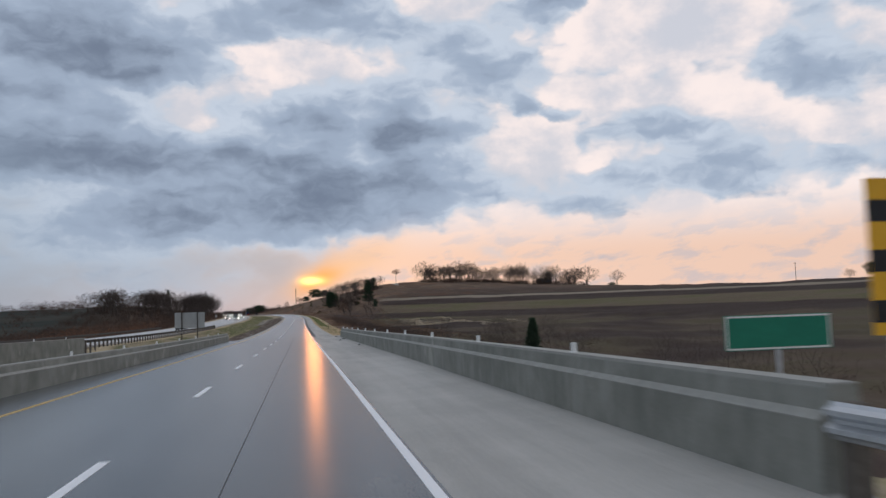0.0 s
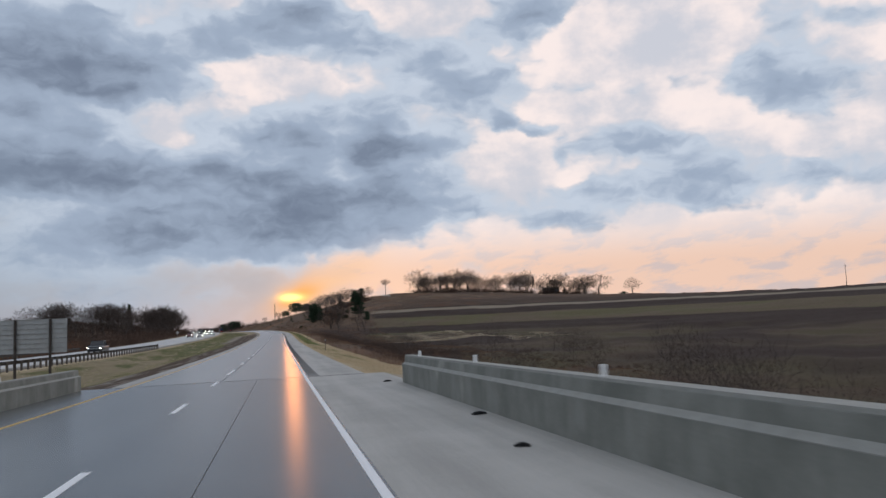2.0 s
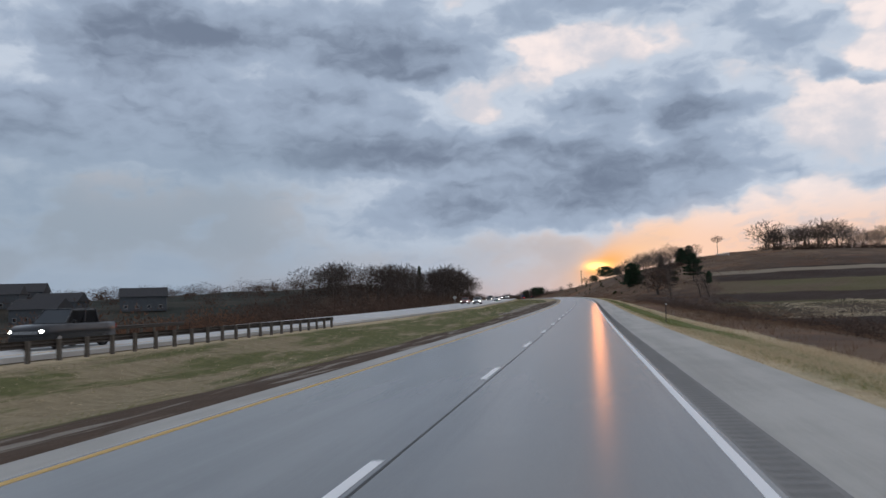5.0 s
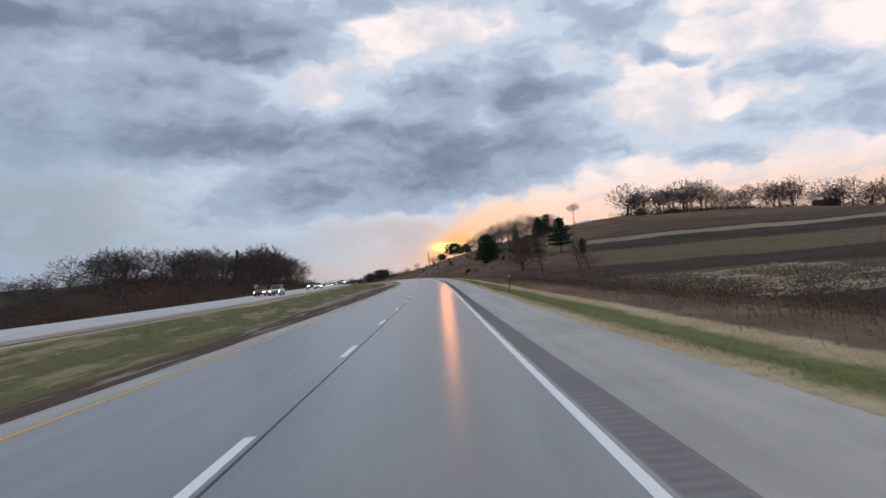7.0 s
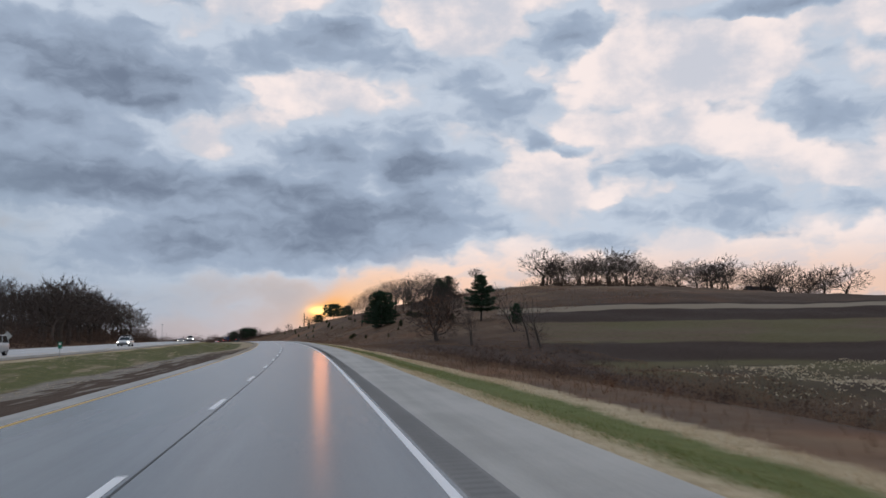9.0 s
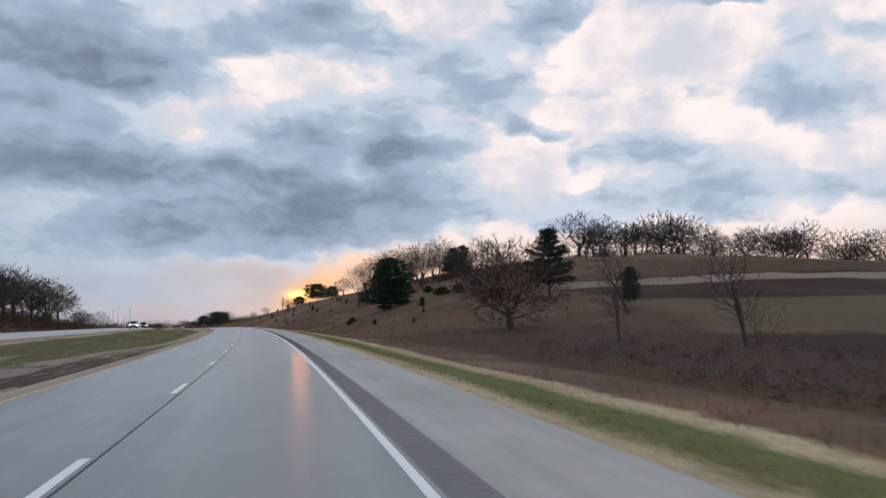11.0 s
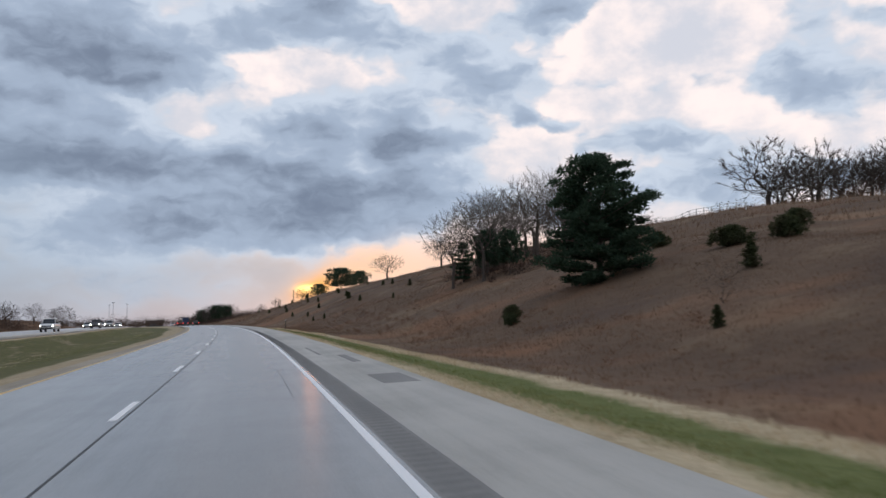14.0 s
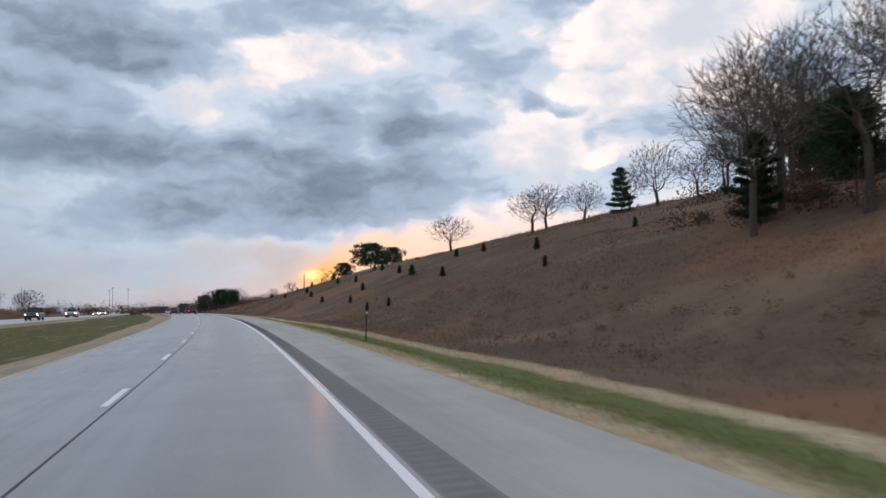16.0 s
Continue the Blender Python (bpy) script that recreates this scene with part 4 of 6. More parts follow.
def vehicle(kind, colour_mat, label, s, lat, toward, base, lights=True):
    """kind: car, suv or pickup, nose along its own +y."""
    length, width, high, belt, ride = {"car": (4.6, 1.80, 1.45, 0.92, 0.22), "suv": (4.7, 1.88, 1.72, 1.08, 0.28),
                                       "pickup": (5.9, 2.0, 1.92, 1.20, 0.38)}[kind]
    v = tagged(new({"car": "car", "suv": "suv", "pickup": "pickup_truck"}[kind]), label, "pickup" if kind == "pickup" else "car", group="cars on the highway")
    c = Vector(place(s, lat, float(base(s, lat))).tolist())
    v.matrix_basis = Matrix.Translation(c) @ pose(0, 0, 0, 0, 0, heading(s) + (180 if toward else 0))
    L, W = length / 2, width
    nose = belt * (0.96 if kind == "pickup" else 0.86)
    body = part("body", loft([hull_ring(-L, W * 0.86, ride + 0.12, belt * 0.92), hull_ring(-L + 0.18, W * 0.97, ride, belt), hull_ring(-L + 0.9, W, ride, belt),
                              hull_ring(0.5, W, ride, belt), hull_ring(L - 1.25, W, ride, belt * 0.99), hull_ring(L - 0.45, W * 0.97, ride, nose),
                              hull_ring(L - 0.08, W * 0.90, ride + 0.06, nose * 0.90), hull_ring(L, W * 0.78, ride + 0.16, nose * 0.80)]), colour_mat, v, "", None, True)
    a, b = {"car": (-1.75, 1.05), "suv": (-2.2, 1.0), "pickup": (-1.45, 1.25)}[kind]
    ra, rb = {"car": (-0.95, 0.25), "suv": (-1.9, 0.25), "pickup": (-1.30, 0.55)}[kind]

    def cabin(grow, top):
        return loft([hull_ring(a - 0.05 * grow, W * 0.90, belt - 0.08, belt + 0.03, 0.02), hull_ring(ra, W * 0.80 + grow * 0.02, belt - 0.06, top, 0.05),
                     hull_ring(rb, W * 0.80 + grow * 0.02, belt - 0.06, top, 0.05), hull_ring(b, W * 0.88, belt - 0.08, belt + 0.02, 0.02)])

    part("window_band", cabin(0, high - 0.05), M_GLASS, v, "dark tinted glass", None, False)
    bm = box(bmesh.new(), -W * 0.39, W * 0.39, ra - 0.02, rb + 0.02, high - 0.06, high, 0.03)
    part("roof", bm, colour_mat, v)
    for x in (-1, 1):
        for low, top, r in (((0.44, a + 0.02), (0.385, ra), 0.04), ((0.435, b - 0.02), (0.385, rb), 0.035), ((0.445, (a + b) / 2 - 0.1), (0.392, (ra + rb) / 2 - 0.1), 0.035)):
            part("pillar", rod(bmesh.new(), (x * W * low[0], low[1], belt), (x * W * top[0], top[1], high - 0.03), r, r, 6), colour_mat, v)
        bm = box(bmesh.new(), x * W * 0.5 - 0.02, x * W * 0.5 + x * 0.2 + 0.02, b - 0.42, b - 0.30, belt - 0.02, belt + 0.16, 0.03)
        part("mirror", bm, M_TRIM, v)
    if kind == "pickup":
        bm = box(bmesh.new(), -W * 0.43, W * 0.43, -L + 0.12, a - 0.12, belt - 0.02, belt + 0.015, 0.0)
        part("cargo_bed", bm, M_TRIM, v, "dark open cargo bed")
    bm = box(bmesh.new(), -W * 0.34, W * 0.34, L - 0.05, L + 0.03, ride + 0.30, nose * 0.78, 0.02)
    grille = part("grille", bm, M_TRIM, body, "black grille")
    for q in range(3):
        z = ride + 0.36 + (nose * 0.78 - ride - 0.42) * q / 2
        part("bar", box(bmesh.new(), -W * 0.33, W * 0.33, L + 0.02, L + 0.045, z, z + 0.035, 0.008), M_RIM, grille, "chrome bar")
    bm = box(bmesh.new(), -W * 0.44, W * 0.44, L - 0.10, L + 0.06, ride + 0.02, ride + 0.22, 0.04)
    part("front_bumper", bm, M_TRIM, body)
    bm = box(bmesh.new(), -W * 0.44, W * 0.44, -L - 0.06, -L + 0.10, ride + 0.08, ride + 0.28, 0.04)
    part("rear_bumper", bm, M_TRIM, body)
    for x in (-1, 1):
        bm = bmesh.new()
        bmesh.ops.create_uvsphere(bm, u_segments=10, v_segments=6, radius=1.0)
        bmesh.ops.scale(bm, vec=(0.15, 0.07, 0.085), verts=bm.verts)
        bmesh.ops.translate(bm, vec=(x * W * 0.385, L - 0.06, nose * 0.74), verts=bm.verts)
        part("headlight", bm, M_HEADLIGHT if lights and toward else M_RIM, body, "lit headlight" if lights and toward else "clear headlight", None, True)
        bm = box(bmesh.new(), x * W * 0.43 - 0.07, x * W * 0.43 + 0.07, -L - 0.02, -L + 0.08, belt * 0.72, belt * 0.90, 0.02)
        part("tail_lamp", bm, M_TAIL if not toward else M_REDLENS, body, "red tail lamp")
        for y in (-L * 0.60, L * 0.62):
            r = 0.34 if kind == "car" else 0.39
            m = Matrix.Translation((x * (W / 2 - 0.13), y, r)) @ Matrix.Rotation(math.pi / 2, 4, "Y")
            bm = bmesh.new()
            bmesh.ops.create_cone(bm, cap_ends=True, segments=20, radius1=r, radius2=r, depth=0.24, matrix=m)
            wheel = part("tyre", bm, M_TYRE, v, "black tyre")
            bm = bmesh.new()
            bmesh.ops.create_cone(bm, cap_ends=True, segments=14, radius1=r * 0.62, radius2=r * 0.62, depth=0.26, matrix=m)
            part("rim", bm, M_RIM, wheel, "grey alloy rim")
    return v


P_SILVER, P_WHITE = paint("silver_paint", (0.42, 0.43, 0.44)), paint("white_paint", (0.70, 0.70, 0.69))
P_BLACK, P_BLUE, P_RED = paint("black_paint", (0.010, 0.012, 0.016)), paint("dark_blue_paint", (0.02, 0.035, 0.085)), paint("dark_red_paint", (0.16, 0.015, 0.015))
for kind, col, label, s, lat in (
        ("pickup", P_BLACK, "black pickup truck with lit headlights behind the guardrail", 186, -25.6),
        ("suv", P_SILVER, "silver suv with lit headlights on the far road", 341, -25.4),
        ("suv", P_RED, "dark red suv with lit headlights on the far road", 348, -29.2),
        ("car", P_WHITE, "white car with lit headlights by the tree bank", 400, -25.4),
        ("suv", P_BLACK, "black suv with lit headlights by the tree bank", 424, -29.2),
        ("pickup", P_WHITE, "white pickup truck with lit headlights before the far bend", 551, -25.4),
        ("pickup", P_BLACK, "black pickup truck with lit headlights on the far bend", 615, -25.4),
        ("car", P_SILVER, "silver car with lit headlights on the far bend", 640, -29.2),
        ("pickup", P_SILVER, "silver pickup truck with lit headlights on the far bend", 663, -25.4),
        ("suv", P_WHITE, "white suv with lit headlights on the far bend", 700, -29.2),
        ("car", P_SILVER, "silver car with lit headlights far along the road", 735, -25.4),
        ("suv", P_WHITE, "white suv with lit headlights far along the road", 780, -25.4),
        ("car", P_BLACK, "black car with lit headlights far along the road", 829, -29.2)):
    vehicle(kind, col, label, s, lat, True, flat_base)
vehicle("suv", P_BLACK, "black suv driving ahead in the same lane", 706, -0.4, False, deck)
vehicle("pickup", P_RED, "dark red pickup truck driving ahead", 735, -4.2, False, deck)
vehicle("car", P_WHITE, "white car driving ahead in the outer lane", 790, -4.2, False, deck)
vehicle("car", P_RED, "dark red car driving ahead", 830, -0.4, False, deck)


def box_truck(s, lat):
    t = tagged(new("box_truck"), "blue box truck driving ahead on the bend", "truck")
    t.matrix_basis = Matrix.Translation(on_deck(s, lat)) @ pose(0, 0, 0, 0, 0, heading(s))
    part("cargo_box", box(bmesh.new(), -1.2, 1.2, -3.6, 1.6, 0.95, 3.3, 0.05), P_BLUE, t, "blue cargo box")
    part("cab", box(bmesh.new(), -1.05, 1.05, 1.75, 3.5, 0.5, 2.35, 0.18), P_WHITE, t, "white cab")
    part("chassis", box(bmesh.new(), -0.5, 0.5, -3.5, 3.2, 0.55, 0.94, 0.02), M_TRIM, t)
    for x in (-0.95, 0.95):
        for y in (-2.3, 2.5):
            bm = bmesh.new()
            bmesh.ops.create_cone(bm, cap_ends=True, segments=18, radius1=0.48, radius2=0.48, depth=0.28, matrix=Matrix.Translation((x, y, 0.48)) @ Matrix.Rotation(math.pi / 2, 4, "Y"))
            part("tyre", bm, M_TYRE, t)
        part("tail_lamp", box(bmesh.new(), x - 0.1, x + 0.1, -3.66, -3.6, 0.98, 1.16, 0.01), M_TAIL, t, "red tail lamp")


box_truck(768, -0.4)


# ---- trees ----
def tubes(paths, sides):
    """Verts and faces of tapered tubes; each path is a list of (point, radius)."""
    verts, faces = [], []
    for path in paths:
        base = len(verts)
        n = len(path)
        for i, (p, r) in enumerate(path):
            d = (path[min(i + 1, n - 1)][0] - path[max(i - 1, 0)][0]).normalized()
            u = d.orthogonal().normalized()
            w = d.cross(u)
            for j in range(sides):
                a = 2 * math.pi * j / sides
                verts.append(p + (u * math.cos(a) + w * math.sin(a)) * r)
        for i in range(n - 1):
            for j in range(sides):
                a, b = base + i * sides + j, base + i * sides + (j + 1) % sides
                faces.append((a, b, b + sides, a + sides))
    return verts, faces


BARE = {
    # bole, crown centre, half width, half height, lowest twig, girth, points, leader, shell, reach of limbs at the fork
    "oak": (0.24, 0.60, 0.50, 0.40, 0.24, 0.028, 900, 0.10, 0.20, 0.45),
    "ash": (0.24, 0.64, 0.40, 0.36, 0.32, 0.018, 950, 0.16, 0.20, 0.25),
    "spread": (0.11, 0.50, 0.64, 0.50, 0.05, 0.038, 2000, 0.12, 0.15, 0.95),
    "umbrella": (0.46, 0.80, 0.30, 0.19, 0.60, 0.015, 700, 0.06, 0.2, 0.3),
    "snag": (0.16, 0.56, 0.26, 0.46, 0.20, 0.016, 150, 0.30, 0.10, 0.35),
    "scrub": (0.02, 0.50, 0.46, 0.50, 0.04, 0.009, 280, 0.0, 0.10, 0.60),
}


def crown_points(rng, kind, count):
    """Points strewn through a lumpy dome, drawn in to a vase towards the fork."""
    bole, mid, hw, hh, low, _, _, _, shell, reach = BARE[kind]
    out = np.zeros((0, 3))
    ph = rng.uniform(0, 6.28, 4)
    while len(out) < count:
        v = rng.normal(0, 1, (count, 3))
        v /= np.linalg.norm(v, axis=1, keepdims=True)
        az = np.arctan2(v[:, 1], v[:, 0])
        lump = 0.92 + 0.10 * np.sin(3 * az + ph[0]) * np.sin(3 * v[:, 2] + ph[1]) + 0.08 * np.sin(7 * az + ph[2] + 4 * v[:, 2])
        k = (shell + (1 - shell) * rng.random(count) ** 0.55) * lump
        p = v * k[:, None] * (hw, hw, hh) + (0, 0, mid)
        room = hw * (reach + (1.1 - reach) * np.clip((p[:, 2] - low) / max(mid - low, 0.01), 0, 1) ** 0.7)
        p = p[(p[:, 2] > low) & (np.hypot(p[:, 0], p[:, 1]) < room)]
        out = np.concatenate([out, p])
    return out[:count]


def grow(rng, start, points, bend):
    """A branching tree through the points: short twigs against short ways back to the root. start: a chain of points."""
    pts = np.concatenate([start, points])
    m, n = len(start), len(pts)
    parent = np.arange(-1, n - 1)
    way = np.zeros(n)
    way[1:m] = np.cumsum(np.linalg.norm(np.diff(start, axis=0), axis=1))
    best, frm = np.full(n, np.inf), np.zeros(n, int)

    def offer(i):
        d = np.linalg.norm(pts - pts[i], axis=1) + bend * way[i] + 0.25 * np.clip(pts[i, 2] - pts[:, 2], 0, None)
        closer = d < best
        best[closer], frm[closer] = d[closer], i

    for i in range(m // 2, m):
        offer(i)
    done = np.zeros(n, bool)
    done[:m] = True
    for _ in range(n - m):
        i = int(np.where(done, np.inf, best).argmin())
        done[i] = True
        parent[i] = frm[i]
        way[i] = way[frm[i]] + np.linalg.norm(pts[i] - pts[frm[i]])
        offer(i)
    return pts, parent, way


def bare_meshes(kind, seed, far=False):
    """Trunk and crown meshes of a leafless tree one unit high."""
    rng = np.random.default_rng(seed)
    bole, mid, hw, hh, low, girth, count, leader, shell, reach = BARE[kind]
    count = count // (2.3 if far else 1)
    chain = np.linspace(0, 1, 6)[:, None] * (0, 0, bole + leader)
    chain[1:] += rng.normal(0, 0.008, (5, 3)) * (1, 1, 0)
    if kind == "scrub":
        chain[1:] += rng.normal(0, 0.02, (5, 3)) * (1, 1, 0)
    pts, parent, way = grow(rng, chain + (0, 0, -0.03), crown_points(rng, kind, int(count)), {"spread": 0.20, "oak": 0.20, "ash": 0.26}.setdefault(kind, 0.3))
    n = len(pts)
    load = np.ones(n)
    order = np.argsort(-way)
    kids = [[] for _ in range(n)]
    for i in order:
        if parent[i] >= 0:
            load[parent[i]] += load[i]
            kids[parent[i]].append(int(i))
    for _ in range(2):
        # ease the kinks
        for i in range(2, n):
            if kids[i]:
                main = max(kids[i], key=lambda k: load[k])
                pts[i] = 0.55 * pts[i] + 0.22 * pts[parent[i]] + 0.23 * pts[main]
    thin = 0.0020 if far else 0.0011
    rad = thin * 0.8 + (girth - thin) * (load / load[0]) ** 0.66
    stout, slim = [], []
    heads = [(None, 0)]
    while heads:
        frm, i = heads.pop()
        path = [] if frm is None else [(Vector(pts[frm]), rad[i])]
        while True:
            path.append((Vector(pts[i]), rad[i]))
            if not kids[i]:
                break
            ks = sorted(kids[i], key=lambda k: -load[k])
            heads += [(i, k) for k in ks[1:]]
            i = ks[0]
        (stout if path[0][1] > girth * 0.2 else slim).append(path)
    stout[0][0] = (stout[0][0][0], girth * 1.35)
    v, f = tubes(stout, 6)
    low_mesh = mesh_of("trunk", v, f, M_BARK, True)
    v, f = tubes(slim, 3)
    # finest twigs as slender spikes from the ends of the branches
    ends = np.array([i for i in range(6, n) if load[i] <= (3 if far else 4)])
    per = {"umbrella": 5, "oak": 10, "spread": 14, "ash": 5, "snag": 3, "scrub": 4}[kind]
    per += 3 if far else 0
    o = np.repeat(pts[ends], per, 0)
    d = np.repeat(pts[ends] - pts[parent[ends]], per, 0)
    d /= np.maximum(np.linalg.norm(d, axis=1, keepdims=True), 1e-6)
    out = (o - (0, 0, mid * 0.6)) / np.linalg.norm(o - (0, 0, mid * 0.6), axis=1, keepdims=True)
    d = 0.55 * d + 0.55 * out + rng.normal(0, 0.28, d.shape)
    side = np.cross(d, rng.normal(0, 1, d.shape))
    side *= (0.0018 if far else 0.0009) / np.maximum(np.linalg.norm(side, axis=1, keepdims=True), 1e-6)
    tip = o + d * rng.uniform(0.04, 0.10 if far else 0.085, (len(o), 1))
    base = len(v)
    tri = np.stack([o - side, o + side, tip], 1).reshape(-1, 3)
    v = list(v) + [tuple(p) for p in tri.tolist()]
    f = list(f) + [(base + 3 * i, base + 3 * i + 1, base + 3 * i + 2) for i in range(len(o))]
    return low_mesh, mesh_of("crown", v, f, M_TWIG_HAZE if kind == "ash" and not far else M_TWIG)


def tri_cloud(rng, centres, per, size, stretch, up=0.0):
    """Loose leaf-like triangles round centres (list of (x, y, z, radius))."""
    out = []
    for x, y, z, r in centres:
        p = rng.normal(0, 1, (per, 3))
        p /= np.maximum(np.linalg.norm(p, axis=1, keepdims=True), 1e-6)
        p *= (rng.random((per, 1)) ** 0.45) * r
        p[:, 2] *= stretch
        c = p + (x, y, z)
        d = p / max(r, 1e-6) + rng.normal(0, 0.5, (per, 3)) + (0, 0, up)
        d /= np.linalg.norm(d, axis=1, keepdims=True)
        s = np.cross(d, rng.normal(0, 1, (per, 3)))
        s /= np.linalg.norm(s, axis=1, keepdims=True)
        ln = size * (0.6 + 0.8 * rng.random((per, 1)))
        out.append(np.stack([c - s * ln * 0.22, c + s * ln * 0.22, c + d * ln], 1))
    return np.concatenate(out)


def pine_meshes(seed, style):
    """Conifers one unit high. style: spruce (full), dome (rounded), juniper (low) or cedar (narrow)."""
    rng = np.random.default_rng(seed)
    pr = random.Random(seed)
    limbs, clumps = [], []
    trunk = [(Vector((0.012 * math.sin(5 * t), 0.012 * math.cos(4 * t), t - 0.03)), 0.024 * (1.05 - t)) for t in np.linspace(0, 1, 9)]
    limbs.append(trunk)
    if style == "spruce":
        levels, reach, low = 24, lambda t: 0.37 * (1 - t) ** 0.85 * (0.86 + 0.14 * math.sin(t * 40)) + 0.012, 0.05
    elif style == "juniper":
        levels, reach, low = 9, lambda t: 0.75 * math.sqrt(max(0.0, 1 - t * t)) + 0.05, 0.10
    elif style == "dome":
        levels, reach, low = 12, lambda t: 0.62 * math.sqrt(max(0.0, 1 - ((t - 0.45) / 0.58) ** 2)), 0.28
    else:
        levels, reach, low = 10, lambda t: 0.24 * (1 - t) ** 0.7 + 0.02, 0.05
    for i in range(levels):
        t = low + (0.97 - low) * i / (levels - 1)
        n = 6
        for j in range(n):
            a = i * 1.9 + j * 2 * math.pi / n + pr.uniform(-0.4, 0.4)
            r = reach(t) * (pr.uniform(0.5, 1.2) if style != "spruce" else pr.uniform(0.78, 1.12))
            droop = {"spruce": -0.10, "dome": 0.12, "juniper": 0.1, "cedar": 0.55}[style]
            end = Vector((math.cos(a) * r, math.sin(a) * r, t + droop * r))
            limbs.append([(Vector((0, 0, t - 0.02)), 0.007 * (1.1 - t)), (Vector((math.cos(a) * r * 0.5, math.sin(a) * r * 0.5, t + droop * r * 0.3)), 0.005), (end, 0.002)])
            steps = 3 if style == "spruce" else 2
            for k in range(steps):
                f = (k + 1) / steps
                size = {"spruce": 0.046, "dome": 0.105, "juniper": 0.15, "cedar": 0.055}[style] * pr.uniform(0.7, 1.25)
                clumps.append((end.x * f, end.y * f, t + droop * r * f + pr.uniform(-0.012, 0.012), size))
    clumps.append((0, 0, 0.97, 0.03))
    per, tri, stretch = {"spruce": (54, 0.026, 0.42), "dome": (70, 0.048, 0.62), "juniper": (40, 0.12, 0.8), "cedar": (16, 0.085, 1.3)}[style]
    v, f = tubes(limbs, 4)
    return mesh_of("trunk", v, f, M_BARK, True), tris_of("crown", tri_cloud(rng, clumps, per, tri, stretch, 0.25), M_NEEDLE if style not in ("cedar", "juniper") else M_CEDAR)


def white_pine(seed, bare=0.06, wide=0.40, levels=12):
    """A broad old pine: tiers of plumed boughs that lift at their ends, gaps between them aloft, a blunt irregular head."""
    rng = np.random.default_rng(seed)
    pr = random.Random(seed)
    limbs = [[(Vector((0.012 * math.sin(4 * t), 0.012 * math.cos(3 * t) - 0.012, t * 0.97 - 0.03)), 0.026 * (1.06 - t)) for t in np.linspace(0, 1, 9)]]
    clumps = []
    for i in range(levels):
        t = bare + (0.93 - bare) * (i / (levels - 1)) ** 0.92
        span = wide * (0.80 + 0.20 * min(1, t / 0.25)) * (1 if t < 0.35 else 1 - 0.76 * ((t - 0.35) / 0.65) ** 1.6) * pr.uniform(0.72, 1.12)
        n = 6 if t < 0.6 else 5
        for j in range(n):
            a = i * 2.1 + j * 6.283 / n + pr.uniform(-0.45, 0.45)
            r = span * pr.uniform(0.55, 1.12)
            lift = -0.02 + 0.30 * t
            way = Vector((math.cos(a), math.sin(a), 0))
            path = [(Vector((0, 0, t - 0.03)) + way * r * f + Vector((0, 0, lift * r * f + 0.10 * r * f * f)), 0.0085 * (1.1 - t) * (1 - 0.75 * f) + 0.001) for f in (0, 0.35, 0.7, 1)]
            limbs.append(path)
            k = max(2, int(r / 0.062))
            for q in range(k):
                f = 0.34 + 0.68 * (q + 0.5) / k
                p = Vector((0, 0, t - 0.03)) + way * r * f + Vector((0, 0, lift * r * f + 0.10 * r * f * f))
                w = Vector((-way.y, way.x, 0)) * pr.uniform(-0.34, 0.34) * r * f
                size = pr.uniform(0.042, 0.072)
                clumps.append((p.x + w.x, p.y + w.y, p.z + size * 0.3, size))
    for q in range(6):
        clumps.append((pr.uniform(-0.05, 0.05), pr.uniform(-0.05, 0.05), 0.90 + 0.015 * q, 0.038))
    v, f = tubes(limbs, 4)
    return mesh_of("trunk", v, f, M_BARK, True), tris_of("crown", tri_cloud(rng, clumps, 120, 0.028, 0.60, 0.5), M_NEEDLE)


TREE = {("oak", i): bare_meshes("oak", 11 + i) for i in range(2)}
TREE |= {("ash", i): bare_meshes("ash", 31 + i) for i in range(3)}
TREE |= {("snag", i): bare_meshes("snag", 51 + i) for i in range(2)}
TREE |= {("umbrella", 0): bare_meshes("umbrella", 61, True)}
TREE |= {("far_oak", i): bare_meshes("oak", 71 + i, True) for i in range(3)}
TREE |= {("far_ash", i): bare_meshes("ash", 81 + i, True) for i in range(3)}
TREE |= {("scrub", i): bare_meshes("scrub", 91 + i) for i in range(3)}
TREE |= {("spruce", 0): pine_meshes(3, "spruce"), ("pine", 0): white_pine(5, 0.24, 0.36, 9), ("pine", 1): white_pine(6, 0.12, 0.33, 9), ("dome", 0): pine_meshes(7, "dome"), ("dome", 1): pine_meshes(17, "dome"), ("full_pine", 0): white_pine(9, 0.02, 0.44, 13)}
TREE |= {("spread", i): bare_meshes("spread", 111 + i) for i in range(2)}
TREE |= {("juniper", 0): pine_meshes(41, "juniper")}
TREE |= {("cedar", i): pine_meshes(20 + i, "cedar") for i in range(3)}
